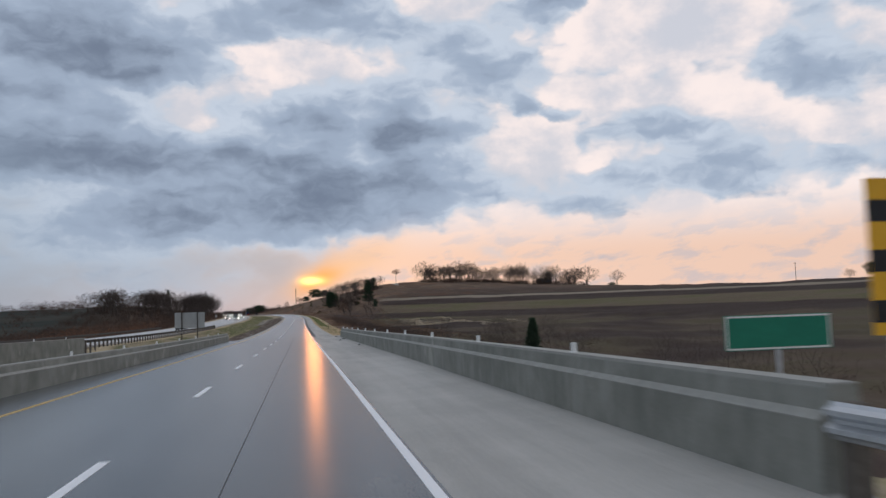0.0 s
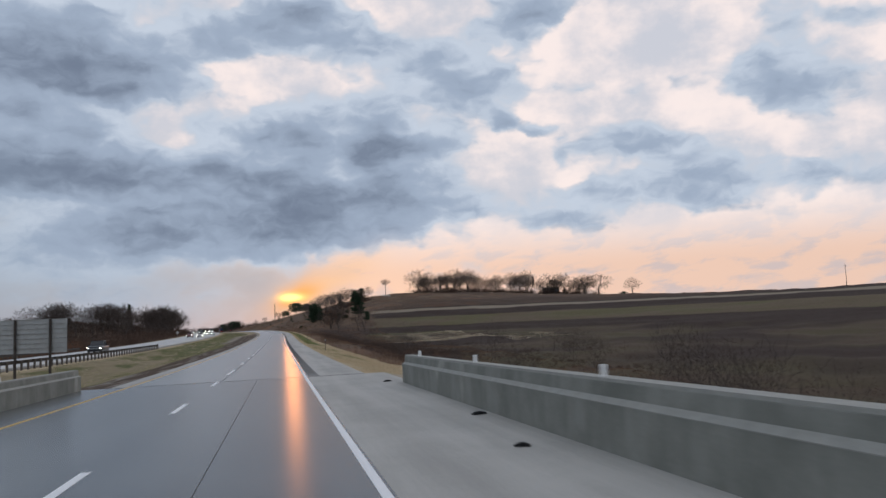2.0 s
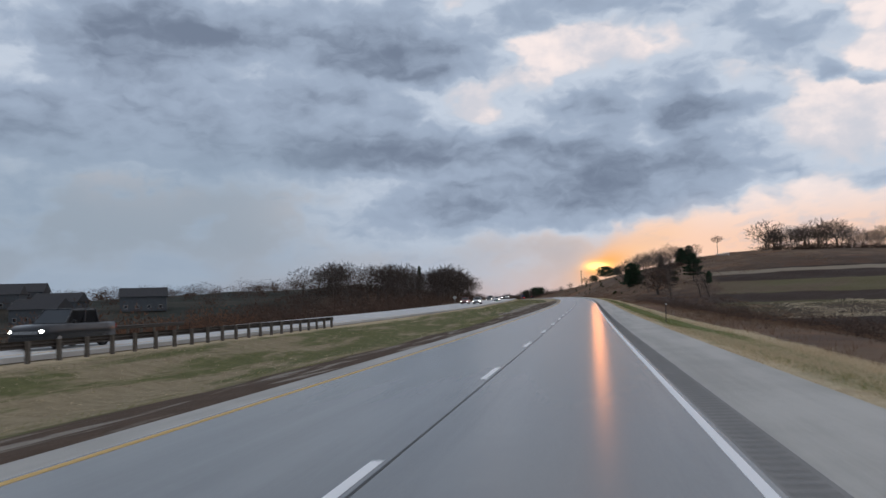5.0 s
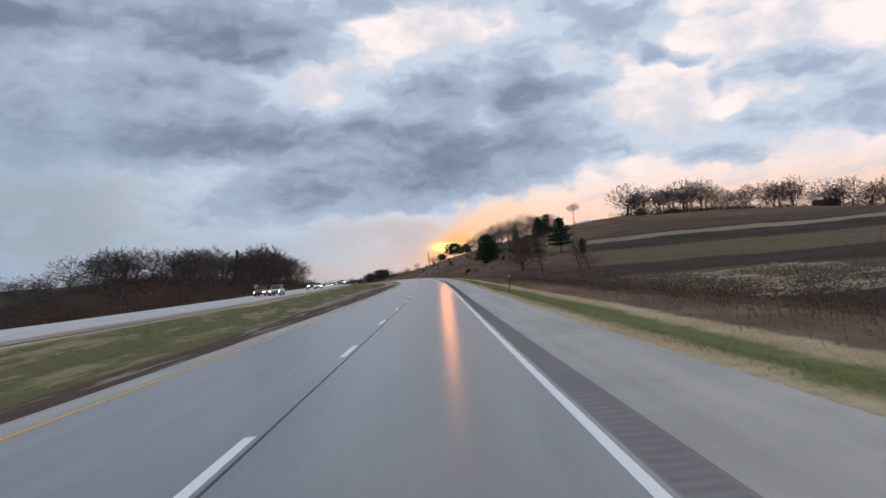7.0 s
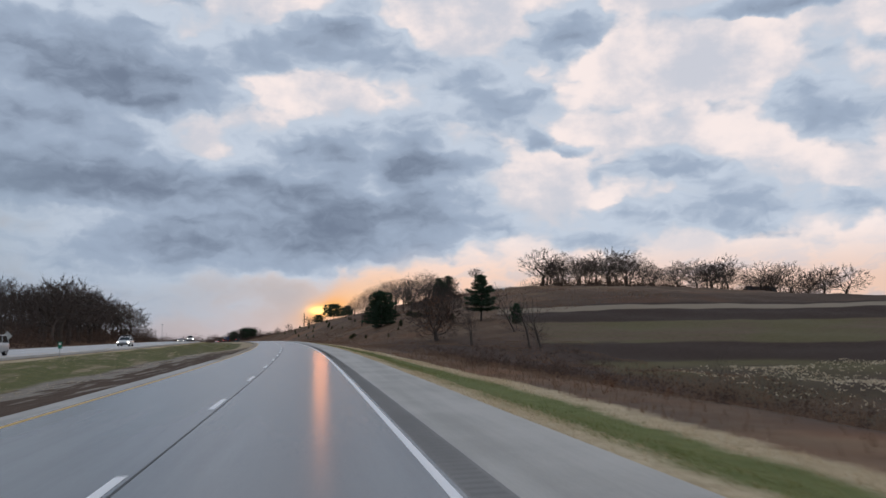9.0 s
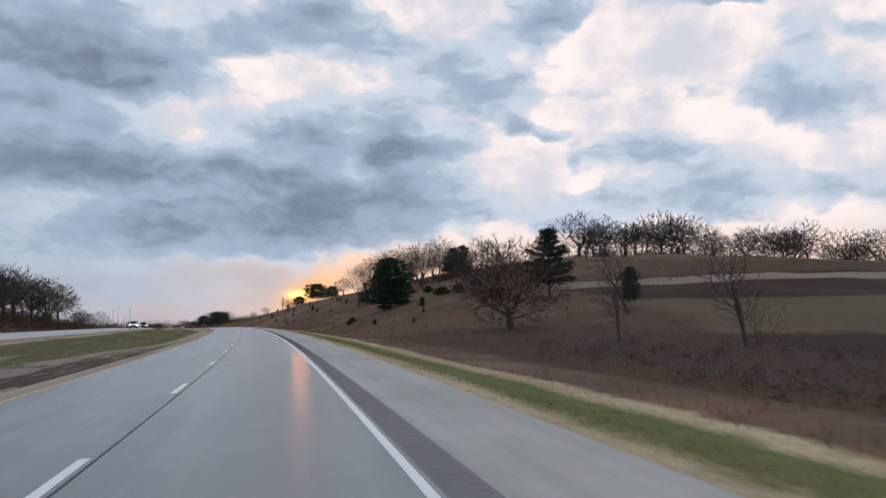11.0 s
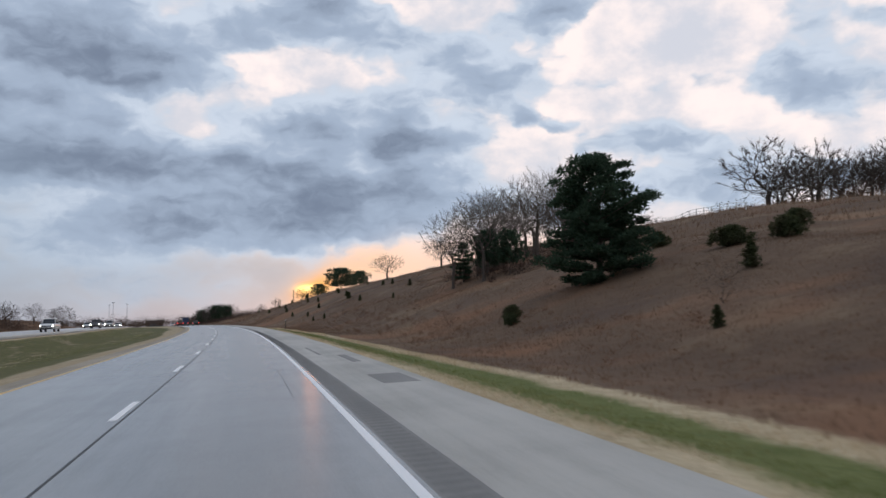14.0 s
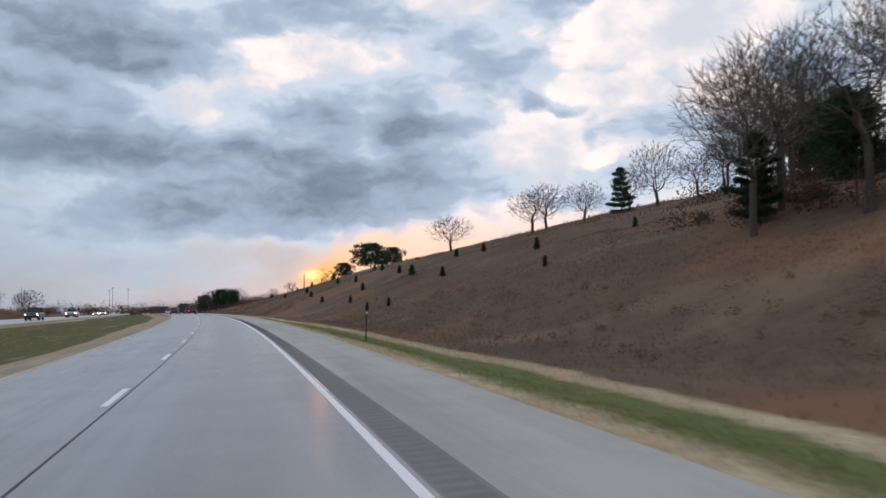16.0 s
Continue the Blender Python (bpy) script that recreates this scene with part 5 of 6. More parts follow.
TALK = {"spread": ("bare_tree", "wide spreading leafless tree with low drooping limbs", "tree"), "juniper": ("juniper_shrub", "low rounded green juniper in brown grass", "shrub"),
        "oak": ("bare_tree", "leafless spreading tree with a short thick trunk", "tree"), "ash": ("bare_tree", "leafless upright tree with fine dark twigs", "tree"),
        "umbrella": ("bare_tree", "slender leafless tree with a high flat crown on the crest", "tree"),
        "snag": ("bare_tree", "crooked dying tree with sparse bare branches", "tree"), "far_oak": ("bare_tree", "leafless round-crowned tree on the rise", "tree"),
        "far_ash": ("bare_tree", "leafless tall tree in a grove on the rise", "tree"), "scrub": ("bare_shrub", "leafless many-stemmed brown shrub in dry grass", "shrub"),
        "spruce": ("spruce_tree", "tall dense dark green spruce on the slope", "tree"), "pine": ("pine_tree", "dark green pine with open layered branches", "tree"),
        "full_pine": ("pine_tree", "tall full dark green pine with layered branches", "tree"),
        "dome": ("pine_tree", "rounded dark evergreen on the hill", "tree"), "cedar": ("cedar_shrub", "small dark conical cedar in brown grass", "shrub")}
_dice = random.Random(8)


def plant(kind, s, lat, h, wide=1.0, lean=0.0, variant=None, label=""):
    n = len([k for k in TREE if k[0] == kind])
    i = _dice.randrange(n) if variant is None else variant
    name, text, cat = TALK[kind]
    t = tagged(new(name), label or text, cat, group={"tree": "roadside trees", "shrub": "hillside shrubs"}[cat])
    t.matrix_basis = Matrix.Translation(spot(s, lat, -0.05)) @ pose(0, 0, 0, 0, lean, 0) @ pose(0, 0, 0, 0, 0, _dice.uniform(0, 360)) @ Matrix.Diagonal((h * wide, h * wide, h, 1))
    trunk, crown = TREE[(kind, i)]
    child("trunk", trunk, t)
    child("crown", crown, t)
    return t


# on and below the cut slope
leafy = plant("spread", 407.4, 24.1, 9.4, 1.1, 0, 0, "wide spreading tree with a few russet leaves remaining")
child("dead_leaves", tris_of("dead_leaves", tri_cloud(np.random.default_rng(5), [(0.36 * math.sin(i * 2.4) * (i % 7 + 2) / 9, 0.36 * math.cos(i * 2.4) * (i % 7 + 2) / 9, 0.22 + 0.62 * ((i * 7) % 40) / 40, 0.09) for i in range(60)], 44, 0.022, 0.9), M_RUSSET), leafy, None, "russet dead leaves")
plant("spread", 442, 32.0, 9.4, 0.98, 0, 1)
plant("pine", 438.8, 40.8, 10.0, 1.0, 0, 0)
plant("full_pine", 474, 24.5, 9.2, 1.12)
for s, lat, h, wide in ((517.6, 26.1, 10.0, 1.05), (512, 28.2, 10.5, 1.15), (521, 30.5, 10.5, 1.15), (526, 34.8, 11.5, 1.2), (514, 36.0, 11.5, 1.3), (532, 38.0, 11.0, 1.2), (519, 42, 12.0, 1.3)):
    plant("ash", s, lat, h, wide)
for s, lat, h in ((512, 28, 3.2), (518, 31, 3.6), (526, 33, 3.6), (509, 33, 3.4), (507, 36, 3.2)):
    plant("scrub", s, lat, h, 1.3)
plant("dome", 510.5, 31.0, 5.0, 0.62, 0, 0, "dark rounded evergreen among the bare slope trees")
plant("dome", 514, 29.4, 5.6, 0.6, 0, 1, "dark rounded evergreen among the bare slope trees")
plant("pine", 520, 28.2, 5.2, 0.9, 0, 1)
plant("snag", 384.0, 24.5, 6.2, 1.1, 0, 0)
plant("snag", 384.5, 24.9, 5.4, 1.1, -6, 1)
plant("snag", 380.0, 32.2, 8.0, 1.3, -12, 1)
plant("snag", 384.6, 35.3, 8.4, 1.2, -18, 0)
plant("scrub", 380.6, 33.6, 4.6, 1.1)
plant("snag", 414.0, 40.3, 10.0, 1.1, -24, 0, "crooked bare tree leaning over a dark evergreen")
plant("dome", 414.8, 41.0, 4.8, 0.4, 0, 1, "dark evergreen at the foot of a leaning tree")
for s, lat, h, k in ((546.5, 58.6, 9.0, "pine"), (551, 63, 9.0, "far_oak"), (560, 66, 8.0, "far_oak")):
    plant(k, s, lat, h)
# the far end of the slope
plant("oak", 625, 43.5, 6.8, 1.35, 0, 1)
plant("oak", 609, 53, 7.4, 1.25, 0, 0)
plant("oak", 612, 57, 8.4, 1.05, 0, 1)
plant("oak", 606, 61.5, 7.0, 1.15)
plant("scrub", 608, 62.5, 4.5, 1.2)
plant("pine", 588, 58, 7.6, 0.8, 0, 1)
plant("oak", 577, 57, 9.0, 0.95, 0, 1)
plant("ash", 570, 63, 9.5, 1.1)
plant("far_ash", 564, 58, 6.5, 1.2)
for s, lat, h in ((548, 50, 11.0), (535, 43, 11.0), (553, 58, 11.0), (528, 49, 12.0)):
    plant("ash", s, lat, h, 1.15)
plant("scrub", 541, 43, 4.5, 1.2)
plant("scrub", 531, 38, 4.0, 1.3)
plant("dome", 739, 57.5, 9.4, 1.15)
plant("dome", 749, 68, 7.6, 0.95)
plant("dome", 745, 50, 5.6, 0.95)
plant("far_oak", 790, 52, 7.0)
plant("far_oak", 812, 60, 7.5)
plant("far_ash", 846, 50, 7.5)
plant("far_ash", 870, 46, 7.0)
# the crest and the grove along the field
plant("umbrella", 614, 96.3, 11.5, 1.0)
plant("dome", 553, 61, 7.0, 0.7, 0, 1)
plant("pine", 557, 65, 8.6, 1.1, 0, 1)
plant("far_oak", 600, 80, 8.5)
plant("far_oak", 612, 74, 7.5)
for k in range(58):
    f = k / 57
    plant(_dice.choice(("far_oak", "far_ash", "far_ash")), 546 - 14 * f + _dice.uniform(-9, 9), 98 + 112 * f ** 1.15 + _dice.uniform(-3, 3), _dice.uniform(7.5, 14.5) * (1.2 if f < 0.1 else 1.0), _dice.uniform(0.95, 1.3))
plant("far_oak", 513, 228, 10.5, 1.1)
plant("dome", 372, 300, 8.0, 0.95)
plant("far_oak", 420, 330, 6.5, 1.2)
plant("dome", 560, 252, 4.0, 1.2)
# valley scrub and the lone cedar by the creek
plant("scrub", 182, 33, 6.4, 1.0)
plant("spruce", 77.5, 22.7, 6.2, 0.72, 0, 0, "dark narrow evergreen in the creek valley")
for s, lat, h in ((141, 18, 4.6), (146, 16.5, 4.0), (153, 27, 5.5), (168, 24, 4.5), (120, 30, 6.0), (103, 24, 6.0), (96, 34, 6.5), (82, 46, 7.0), (185, 30, 5.0), (205, 26, 4.5), (222, 33, 5.0),
                  (240, 29, 4.5), (258, 36, 4.5), (282, 33, 4.8), (300, 40, 5.0), (318, 30, 4.2), (336, 36, 4.8), (128, 40, 6.0), (176, 42, 6.0), (60, 36, 6.0), (44, 30, 6.0), (30, 34, 6.5)):
    plant("scrub", s, lat, h * (0.9 if s < 135 else 0.68), _dice.uniform(0.9, 1.3))
for k in range(30):
    plant("scrub", _dice.uniform(88, 205), _dice.uniform(20, 52), _dice.uniform(3.6, 6.0), _dice.uniform(0.9, 1.2), 0, None, "leafless many-stemmed tree in the creek valley")
for k in range(40):
    s = _dice.uniform(128, 300)
    plant("scrub", s, _dice.uniform(11, 26), _dice.uniform(1.6, 2.8), _dice.uniform(1.1, 1.5))
# shrubs and cedars on the slope
for s, lat, h, wide in ((471, 33.4, 1.35, 1.35), (468, 35.6, 1.4, 1.0), (473, 40.3, 1.2, 1.1), (481, 33.3, 1.2, 1.0), (470, 16.4, 0.75, 0.8), (472.5, 17.4, 0.85, 0.9), (449, 36, 1.5, 1.2)):
    plant("juniper", s, lat, h, wide)
for s, lat, h in ((460, 27, 1.7), (446, 23.9, 0.9), (434, 19.8, 0.9), (448, 17, 1.0), (538, 23, 1.0), (590, 26, 1.7), (569, 24, 1.3), (570, 15.5, 1.0),
                  (564, 16.6, 1.1), (591, 17.5, 1.2), (557, 30.4, 1.4), (604, 22, 1.4), (612, 30, 1.5), (618, 18, 1.2), (628, 26, 1.5), (636, 33, 1.6), (642, 20, 1.3), (655, 28, 1.6), (662, 38, 1.6),
                  (671, 24, 1.4), (684, 33, 1.8), (692, 22, 1.4), (701, 40, 1.9), (715, 29, 1.6), (729, 36, 1.8), (745, 26, 1.5), (600, 36, 1.4), (580, 33, 1.3), (648, 44, 1.5), (549, 37, 1.2)):
    plant("cedar", s, lat, h * 0.85, _dice.uniform(1.0, 1.5))
for s, lat, h in ((533, 26, 2.0), (529, 16.5, 1.8), (480, 15, 1.4), (452, 20, 2.4), (420, 14.5, 1.2), (431, 20, 1.6), (500, 17, 1.4), (546, 17, 1.3)):
    plant("scrub", s, lat, h, 1.2)
# the wooded bank across the far road
for k in range(70):
    f = k / 69
    s = 432 + 160 * f + _dice.uniform(-6, 6)
    lat = -_dice.uniform(46, 90) if k % 3 else -_dice.uniform(43, 56)
    if k > 60:
        s, lat = 455 + 5 * (k - 60) + _dice.uniform(-3, 3), -_dice.uniform(92, 106)
    plant(_dice.choice(("far_oak", "far_ash", "far_oak")), s, lat, _dice.uniform(9.5, 14.0), _dice.uniform(1.0, 1.4), 0, None, "leafless brown tree in the dense bank grove")
plant("spruce", 586, -71.4, 15.0, 0.6)
for s, lat, h in ((392, -48, 8.0), (400, -58, 9.0), (380, -66, 8.5), (365, -75, 8.0), (408, -44, 7.0), (620, -44, 6.0), (634, -47, 5.0)):
    plant("far_oak", s, lat, h, 1.2)
plant("far_oak", 745, -44, 8.0, 1.2)
plant("far_oak", 732, -52, 7.0, 1.1)
plant("far_oak", 780, -50, 6.5, 1.0)
# the dark grove where the road bends out of sight
for s, lat, h in ((840, 19.0, 8.5), (850, 25.0, 7.0), (858, 14, 7.5)):
    plant("dome", s, lat, h, 0.75)
for k in range(6):
    plant("far_oak", 838 + 5 * k, 14 + 3.5 * (k % 5), _dice.uniform(7, 9.5), 1.2)
for k in range(10):
    plant("far_oak", 880 + 8 * k, 16 + 5 * (k % 4), _dice.uniform(6, 9), 1.1)


# ---- grass, brush and far woods (what nobody could count) ----
def blade_field(name, seed, count, srange, lrange, height, width, mat, label, dens=None, lean=0.35, per=2, category="grass"):
    """Tufts of pointed blades strewn over a stretch of the ground."""
    rng = np.random.default_rng(seed)
    s = rng.uniform(*srange, count)
    lat = rng.uniform(*lrange, count)
    if dens is not None:
        keep = rng.random(count) < dens(s, lat)
        s, lat = s[keep], lat[keep]
    n = len(s)
    root = place(s, lat, land(s, lat) - 0.02)
    root, h = np.repeat(root, per, 0), np.repeat(height * (0.55 + 0.9 * rng.random(n)), per)
    m = len(root)
    a = rng.uniform(0, 2 * np.pi, m)
    side = np.stack([np.cos(a), np.sin(a), np.zeros(m)], 1)
    b = rng.uniform(0, 2 * np.pi, m)
    tip = np.stack([np.cos(b) * lean * rng.random(m), np.sin(b) * lean * rng.random(m), np.ones(m)], 1) * (h * (0.7 + 0.5 * rng.random(m)))[:, None]
    root = root + rng.normal(0, 0.07, (m, 3)) * (1, 1, 0)
    w = width * (0.6 + 0.8 * rng.random(m))[:, None]
    me = tris_of(name, np.stack([root - side * w, root + side * w, root + tip], 1), mat)
    tagged(new(name, me), label, category, kind="stuff")


def patchy(scale, level):
    """Uneven growth: a smooth pattern over the plan."""
    return lambda s, lat: np.clip(0.55 + level * (np.sin(s * 0.21 * scale + np.sin(lat * 0.9 * scale)) + np.sin(lat * 1.7 * scale + 1.3 * np.sin(s * 0.11 * scale))), 0.08, 1)


blade_field("dry_grass", 1, 80000, (97, 540), (3.85, 4.8), 0.07, 0.009, M_DRY, "pale dry grass along the shoulder edge", patchy(1.6, 0.45), 1.6, 2)
blade_field("dry_grass", 2, 50000, (97, 560), (6.9, 7.9), 0.11, 0.008, M_DRY, "pale dry grass beyond the mown verge", patchy(1.2, 0.45), 1.3, 2)
blade_field("green_grass", 3, 80000, (110, 540), (4.5, 7.1), 0.07, 0.009, M_TURF, "short green mown verge grass", patchy(1.0, 0.25), 0.6, 2)
blade_field("green_grass", 4, 80000, (110, 600), (-20.8, -12.6), 0.06, 0.012, M_TURF, "short green and tan median grass", lambda s, lat: patchy(0.5, 0.35)(s, lat) * np.where((s > 285) & (s < 410) & (lat > -15.6), 0.03, 1.0), 0.7, 2)
blade_field("dry_grass", 5, 20000, (100, 620), (-21.8, -13.5), 0.08, 0.012, M_DRY, "thin dry grass on the washed median edge", patchy(0.7, 0.4), 0.8, 2)
blade_field("prairie_grass", 6, 115000, (385, 600), (7.7, 44), 0.16, 0.011, M_BROWN, "tall brown prairie grass on the cut slope", patchy(0.35, 0.25), 0.7, 3)
blade_field("prairie_grass", 7, 70000, (96, 385), (7.8, 40), 0.30, 0.014, M_BROWN, "tall brown grass in the valley below the road", patchy(0.3, 0.3), 0.6, 3)
blade_field("prairie_grass", 8, 24000, (640, 860), (9.6, 60), 0.5, 0.03, M_BROWN, "brown prairie grass on the far slope", patchy(0.3, 0.2), 0.6, 2)
blade_field("prairie_grass", 9, 30000, (420, 800), (-62, -36), 0.5, 0.03, M_BROWN, "brown grass on the bank across the far road", patchy(0.3, 0.2), 0.6, 2)
blade_field("prairie_grass", 10, 16000, (440, 620), (44, 92), 0.5, 0.035, M_BROWN, "brown prairie grass on the hilltop", patchy(0.3, 0.2), 0.6, 2)
blade_field("corn_residue", 11, 15000, (286, 354), (29, 62), 0.17, 0.09, M_STUBBLE, "pale scattered corn leaves on the harvested field", lambda s, lat: patchy(0.25, 0.45)(s, lat) * np.clip((lat - 0.10 * s - 1.5) / 3, 0, 1), 1.6, 2, "crop residue")
blade_field("corn_residue", 13, 1600, (262, 292), (60, 78), 0.17, 0.09, M_STUBBLE, "thin pale corn leaves across the field", patchy(0.3, 0.5), 1.6, 2, "crop residue")


blade_field("dry_grass", 12, 40000, (97, 195), (4.4, 8.2), 0.10, 0.011, M_DRY, "thin dry grass on the bank by the bridge", patchy(0.9, 0.4), 1.4, 2)


def brush_field(name, seed, count, srange, lrange, size, per, tri, mat, label, dens=None):
    """Low clumps of twigs and dead leaves."""
    rng = np.random.default_rng(seed)
    s = rng.uniform(*srange, count)
    lat = rng.uniform(*lrange, count)
    if dens is not None:
        keep = rng.random(count) < dens(s, lat)
        s, lat = s[keep], lat[keep]
    r = size * (0.5 + rng.random(len(s)))
    p = place(s, lat, land(s, lat) + r * 0.45)
    me = tris_of(name, tri_cloud(rng, np.column_stack([p, r]).tolist(), per, tri, 0.8, 0.6), mat)
    tagged(new(name, me), label, "brush", kind="stuff")


brush_field("brush", 21, 3200, (92, 385), (11.5, 44), 0.5, 48, 0.11, M_BRUSH, "dark leafless brush in the valley", lambda s, lat: patchy(0.2, 0.45)(s, lat) * np.clip((0.17 * s - 24 - lat) / 3, 0, 1) ** (s > 280))
brush_field("brush", 33, 900, (120, 330), (9.5, 26), 0.75, 90, 0.10, M_BRUSH, "dark tangled brush below the verge", patchy(0.3, 0.5))
brush_field("brush", 35, 420, (60, 210), (18, 56), 1.1, 90, 0.13, M_BRUSH, "dark leafless thicket along the creek", patchy(0.15, 0.55))
brush_field("brush", 37, 46, (186, 234), (16, 27), 1.25, 150, 0.14, M_BRUSH, "dark leafless thicket below the verge", None)
brush_field("brush", 22, 160, (98, 330), (9.5, 22), 0.5, 80, 0.09, M_RUSSET, "low russet brush below the verge", patchy(0.2, 0.4))
brush_field("brush", 23, 2400, (235, 630), (-108, -38), 2.2, 90, 0.32, M_BRUSH, "dense dark brush on the bank across the far road", None)
brush_field("brush", 29, 420, (398, 600), (11.0, 19.0), 0.38, 46, 0.09, M_RUSSET, "low russet shrubs at the foot of the slope", patchy(0.25, 0.5))
brush_field("brush", 30, 130, (398, 600), (14.0, 40.0), 0.4, 46, 0.10, M_BROWN, "low tufts of brown weeds on the slope", patchy(0.2, 0.5))
brush_field("brush", 24, 130, (130, 250), (-75, -38), 1.9, 130, 0.25, M_RUSSET, "russet brush below the far road", None)
brush_field("brush", 34, 60, (196, 252), (-52, -42), 1.5, 260, 0.16, M_RUSSET, "russet leafy bushes beyond the far guardrail", None)
brush_field("brush", 25, 420, (20, 240), (-110, -37), 2.2, 110, 0.32, M_BRUSH, "dark brush in the valley beyond the far road", None)
brush_field("brush", 26, 40, (395, 440), (28, 46), 0.7, 90, 0.11, M_BRUSH, "low dark brush under the slope trees", patchy(0.2, 0.4))
brush_field("brush", 31, 46, (505, 530), (27, 36), 1.0, 120, 0.22, M_BRUSH, "dark thicket under the slope trees", None)
brush_field("brush", 36, 60, (536, 566), (50, 68), 2.0, 150, 0.30, M_BRUSH, "dark thicket on the crest of the slope", None)
brush_field("brush", 28, 520, (524, 562), (96, 216), 2.7, 110, 0.42, M_BRUSH, "dark undergrowth of the crest grove", None)


def far_woods(seed, count, srange, lrange, size, label, mat=M_BRUSH):
    rng = np.random.default_rng(seed)
    s = rng.uniform(*srange, count)
    lat = rng.uniform(*lrange, count)
    r = size * (0.5 + 0.9 * rng.random(count))
    p = place(s, lat, land(s, lat) + r * 0.7)
    me = tris_of("far_woods", tri_cloud(rng, np.column_stack([p, r]).tolist(), 130, size * 0.15, 0.6, 0.1), mat)
    tagged(new("far_woods", me), label, "woods", kind="stuff")


far_woods(31, 800, (950, 1500), (-420, 160), 5.0, "dark distant woods closing the view ahead")
far_woods(32, 700, (250, 900), (-820, -240), 5.5, "dark distant woods on the far hills")
far_woods(35, 500, (420, 760), (-330, -112), 3.6, "dark distant trees on the ridge across the valley")
far_woods(33, 500, (40, 420), (-330, -112), 2.6, "grey leafless woods in the valley")
far_woods(34, 160, (870, 960), (8, 60), 3.2, "dark grove beside the bend")


# ---- houses, masts and poles ----
# bluish distance haze is put into the dark blue-grey of the siding
M_SIDING = grainy("hazed_grey_siding", (0.060, 0.068, 0.076), (0.100, 0.110, 0.120), 2, 0.8)
M_ROOF = grainy("dark_shingle_roof", (0.035, 0.035, 0.038), (0.065, 0.064, 0.066), 3, 0.9)
M_BRICKISH = grainy("red_brown_cladding", (0.16, 0.075, 0.055), (0.24, 0.12, 0.09), 1, 0.85)
M_PANE = material("dark_window_glass", lambda n, b: (0.02, 0.023, 0.028), 0.08, 0, 0.6)


def house(s, lat, w, d, h, turn, wall_mat, label, lift=0.0):
    ho = tagged(new("house"), label, "house", group="houses")
    ho.matrix_basis = Matrix.Translation(spot(s, lat, lift - 0.3)) @ pose(0, 0, 0, 0, 0, turn)
    body = part("wall", box(bmesh.new(), -w / 2, w / 2, -d / 2, d / 2, 0, h), wall_mat, ho)
    bm = bmesh.new()
    e, r = 0.5, d * 0.32
    pts = [(-w / 2 - e, -d / 2 - e, h), (w / 2 + e, -d / 2 - e, h), (w / 2 + e, d / 2 + e, h), (-w / 2 - e, d / 2 + e, h), (-w / 2 - e, 0, h + r), (w / 2 + e, 0, h + r)]
    v = [bm.verts.new(p) for p in pts]
    for f in ((0, 1, 5, 4), (2, 3, 4, 5), (1, 2, 5), (3, 0, 4), (3, 2, 1, 0)):
        bm.faces.new([v[i] for i in f])
    part("roof", bm, M_ROOF, ho)
    n = max(2, int(w / 3.5))
    for fl in range(max(1, int(h / 2.8))):
        for i in range(n):
            x = -w / 2 + w * (i + 0.5) / n
            win = part("window", box(bmesh.new(), x - 0.6, x + 0.6, -d / 2 - 0.06, -d / 2 + 0.02, 0.9 + 2.8 * fl, 2.2 + 2.8 * fl), M_SIGNBACK, body, "pale framed window")
            part("pane", box(bmesh.new(), x - 0.5, x + 0.5, -d / 2 - 0.08, -d / 2 - 0.064, 1.0 + 2.8 * fl, 2.1 + 2.8 * fl), M_PANE, win)
    return ho


for s, lat, w, d, h, turn in ((418, -150, 15, 10, 5.0, 28), (402, -172, 15, 10, 5.0, 12), (388, -196, 16, 10, 5.2, -14), (430, -215, 20, 12, 5.4, 25), (400, -236, 18, 12, 5.4, 15), (470, -230, 22, 12, 5.6, 22),
                              (372, -160, 14, 10, 4.6, 8), (352, -205, 16, 10, 5.0, 30)):
    house(s, lat, w, d, h, turn, M_SIDING, "grey two-storey house with a dark roof in the valley")
for s, lat in ((540, 186),):
    house(s, lat, 10, 8, 3.4, -18, M_SIDING, "dark roofed house among the crest trees")
house(1500, 70, 30, 14, 5.6, 10, M_BRICKISH, "large red-brown building beyond the bend")
house(1480, 10, 20, 12, 4.6, 8, M_SIDING, "pale commercial building beyond the bend")


def pole(s, lat, h, label, cross=True, r=0.16, name="utility_pole", lift=0.0):
    p = tagged(new(name), label, "pole", group="poles")
    p.matrix_basis = Matrix.Translation(spot(s, lat, lift)) @ pose(0, 0, 0, 0, 0, heading(s) + 20)
    part("mast", rod(bmesh.new(), (0, 0, -1), (0, 0, h), r, r * 0.7), M_POST if cross else M_STEEL, p)
    if cross:
        part("crossarm", box(bmesh.new(), -1.1, 1.1, -0.06, 0.06, h - 0.9, h - 0.75), M_POST, p)
    else:
        part("lamp_ring", box(bmesh.new(), -1.2, 1.2, -1.2, 1.2, h - 0.5, h, 0.1), M_STEEL, p)


for s, lat in ((330, 292), (352, 330), (390, 268)):
    pole(s, lat, 11, "grey wooden utility pole on the ridge")
for s, lat in ((1290, -35), (1340, -22), (1370, -40)):
    pole(s, lat, 25, "tall steel high-mast lamp beyond the bend", False, 0.3, "high_mast_lamp")


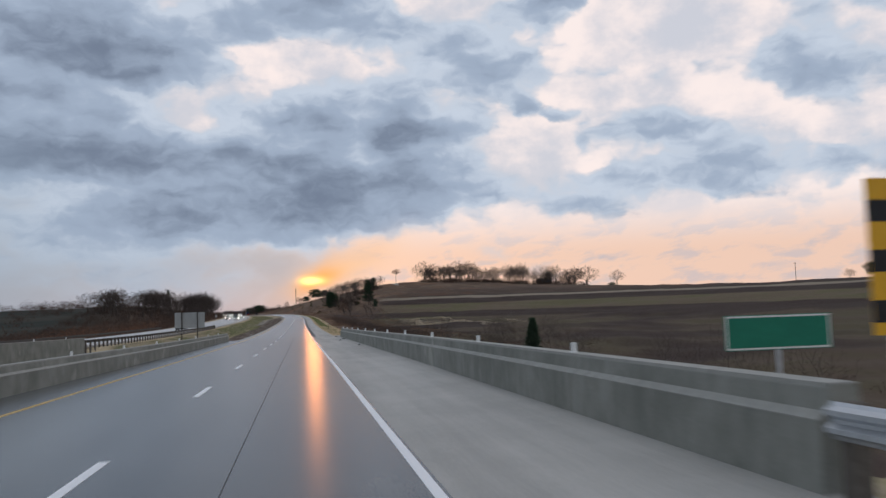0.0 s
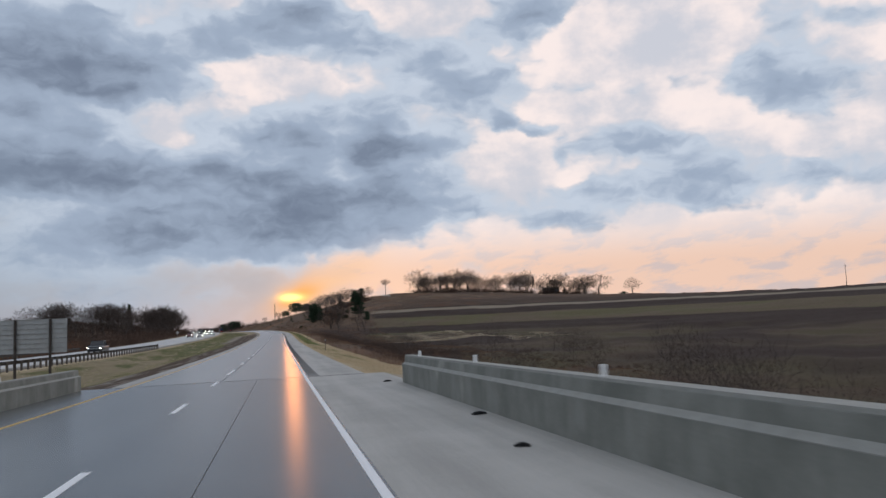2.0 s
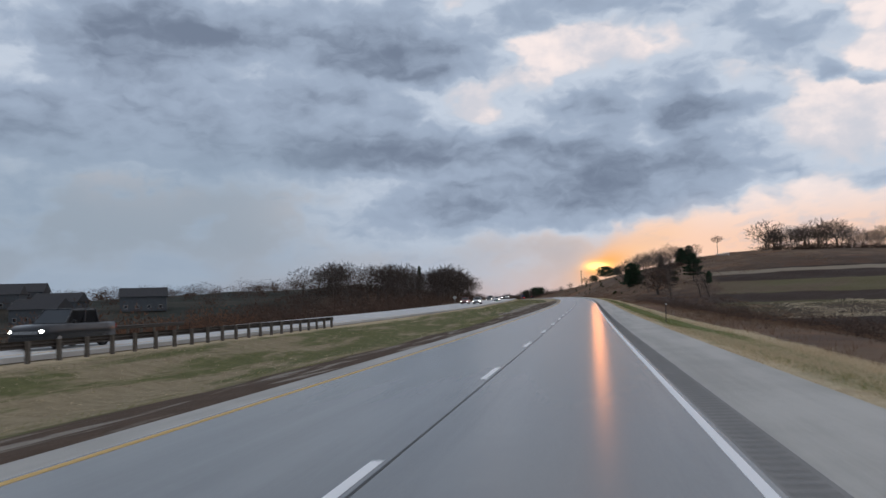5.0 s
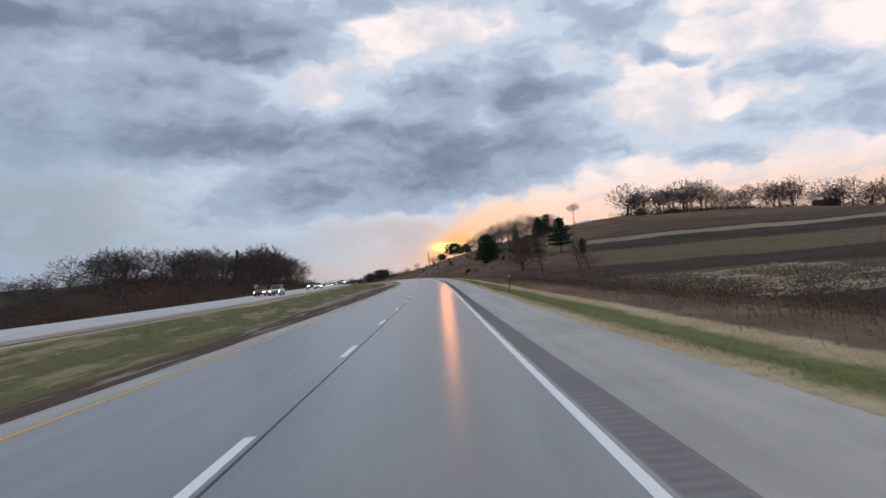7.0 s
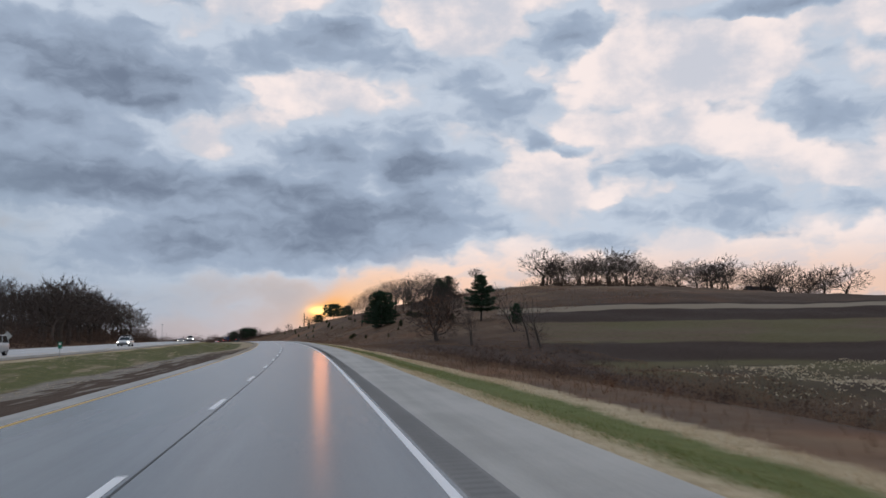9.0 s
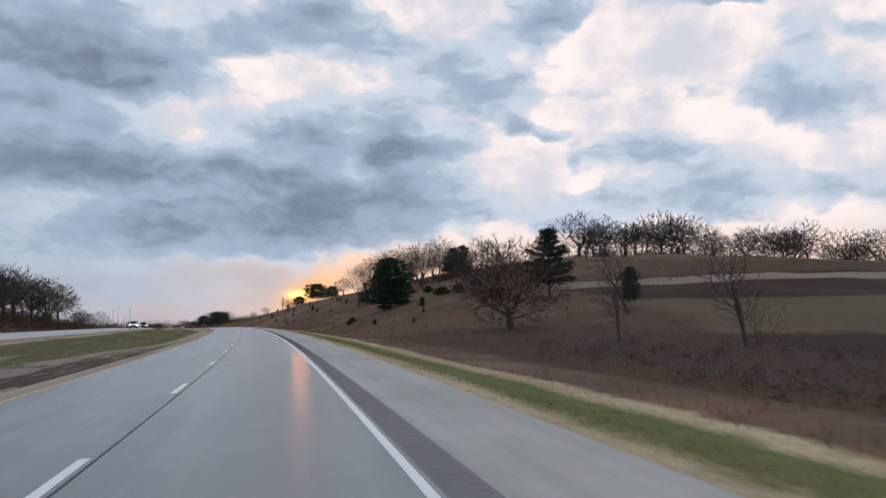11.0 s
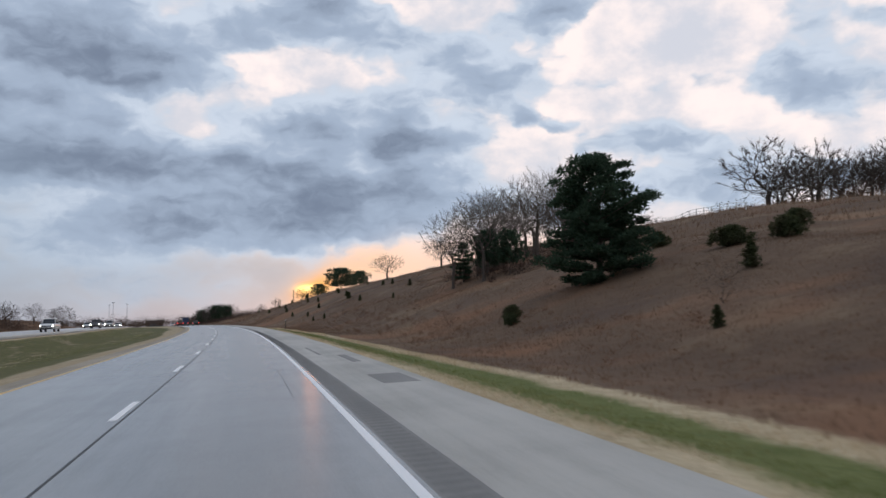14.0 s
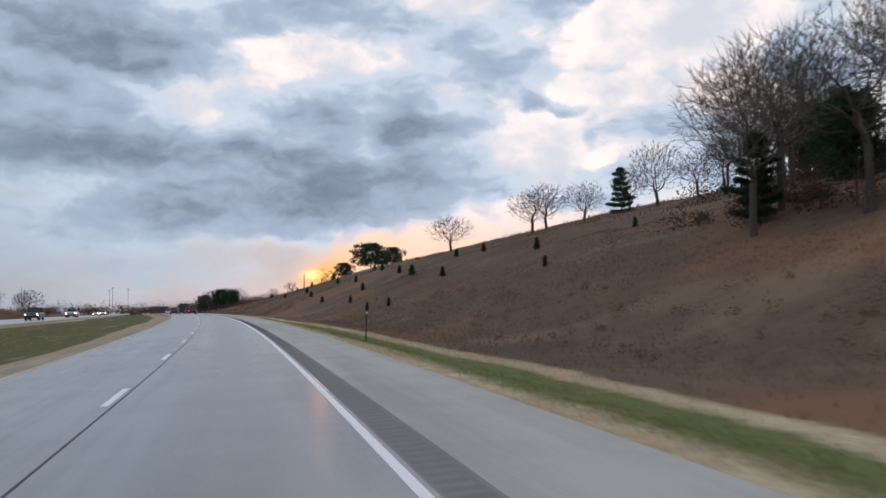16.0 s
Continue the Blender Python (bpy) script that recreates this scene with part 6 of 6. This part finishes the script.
def radio_mast(x, y, h):
    m = tagged(new("radio_mast"), "slim lattice radio mast on the horizon", "mast")
    s, lat = sl_of(x, y)
    m.matrix_basis = Matrix.Translation(spot(s, lat))
    for k in range(3):
        a = k * 2.0944
        part("leg", rod(bmesh.new(), (1.6 * math.cos(a), 1.6 * math.sin(a), -1), (0.7 * math.cos(a), 0.7 * math.sin(a), h), 0.35, 0.3, 6), M_RUST, m)
    for i in range(int(h / 5)):
        z = 5 * i + 2
        q = 1.6 - 0.9 * z / h
        bm = bmesh.new()
        for k in range(3):
            a, b = k * 2.0944, (k + 1) * 2.0944
            rod(bm, (q * math.cos(a), q * math.sin(a), z), (q * math.cos(b), q * math.sin(b), z + 3), 0.12, 0.12, 5)
        part("brace", bm, M_RUST, m)


radio_mast(-8, 1900, 56)


# ---- pale fence on the hilltop ----
def hill_fence():
    fe = tagged(new("field_fence"), "pale post and rail fence on the hilltop", "fence")
    bm = bmesh.new()
    box(bm, -0.06, 0.06, -0.06, 0.06, -0.4, 1.25, 0.01)
    me = bpy.data.meshes.new("post")
    bm.to_mesh(me)
    bm.free()
    me.materials.append(M_WHITEPLASTIC)
    pts = [spot(526 + 42 * i / 16, 75.5 + 6 * i / 16) for i in range(17)]
    for i, q in enumerate(pts):
        child("post", me, fe, Matrix.Translation(q))
        if i:
            for z in (0.65, 1.15):
                part("rail", rod(bmesh.new(), pts[i - 1] + Vector((0, 0, z)), q + Vector((0, 0, z)), 0.045, 0.045, 6), M_WHITEPLASTIC, fe)


hill_fence()


# ---- litter on the shoulder ----
def scrap(s, lat, l, w, turn):
    t = tagged(new("tyre_scrap"), "black strip of shredded tyre on the shoulder", "debris", group="road debris")
    t.matrix_basis = Matrix.Translation(on_deck(s, lat, 0.0)) @ pose(0, 0, 0, 0, 0, turn)
    bm = bmesh.new()
    n = 6
    for i in range(n):
        x = -l / 2 + l * (i + 0.5) / n
        hz = 0.02 + 0.04 * math.sin(math.pi * (i + 0.5) / n)
        box(bm, x - l / n * 0.52, x + l / n * 0.52, -w / 2 * (0.7 + 0.3 * math.sin(i * 2.1)), w / 2, 0.0, hz, 0.006)
    part("tread", bm, M_TYRE, t)


for s, lat, l, w, turn in ((74.9, 4.0, 0.30, 0.12, 20), (70.5, 3.5, 0.22, 0.10, -30), (54.0, 3.95, 0.42, 0.10, 78), (87.5, 3.9, 0.3, 0.10, 10)):
    scrap(s, lat, l, w, turn)
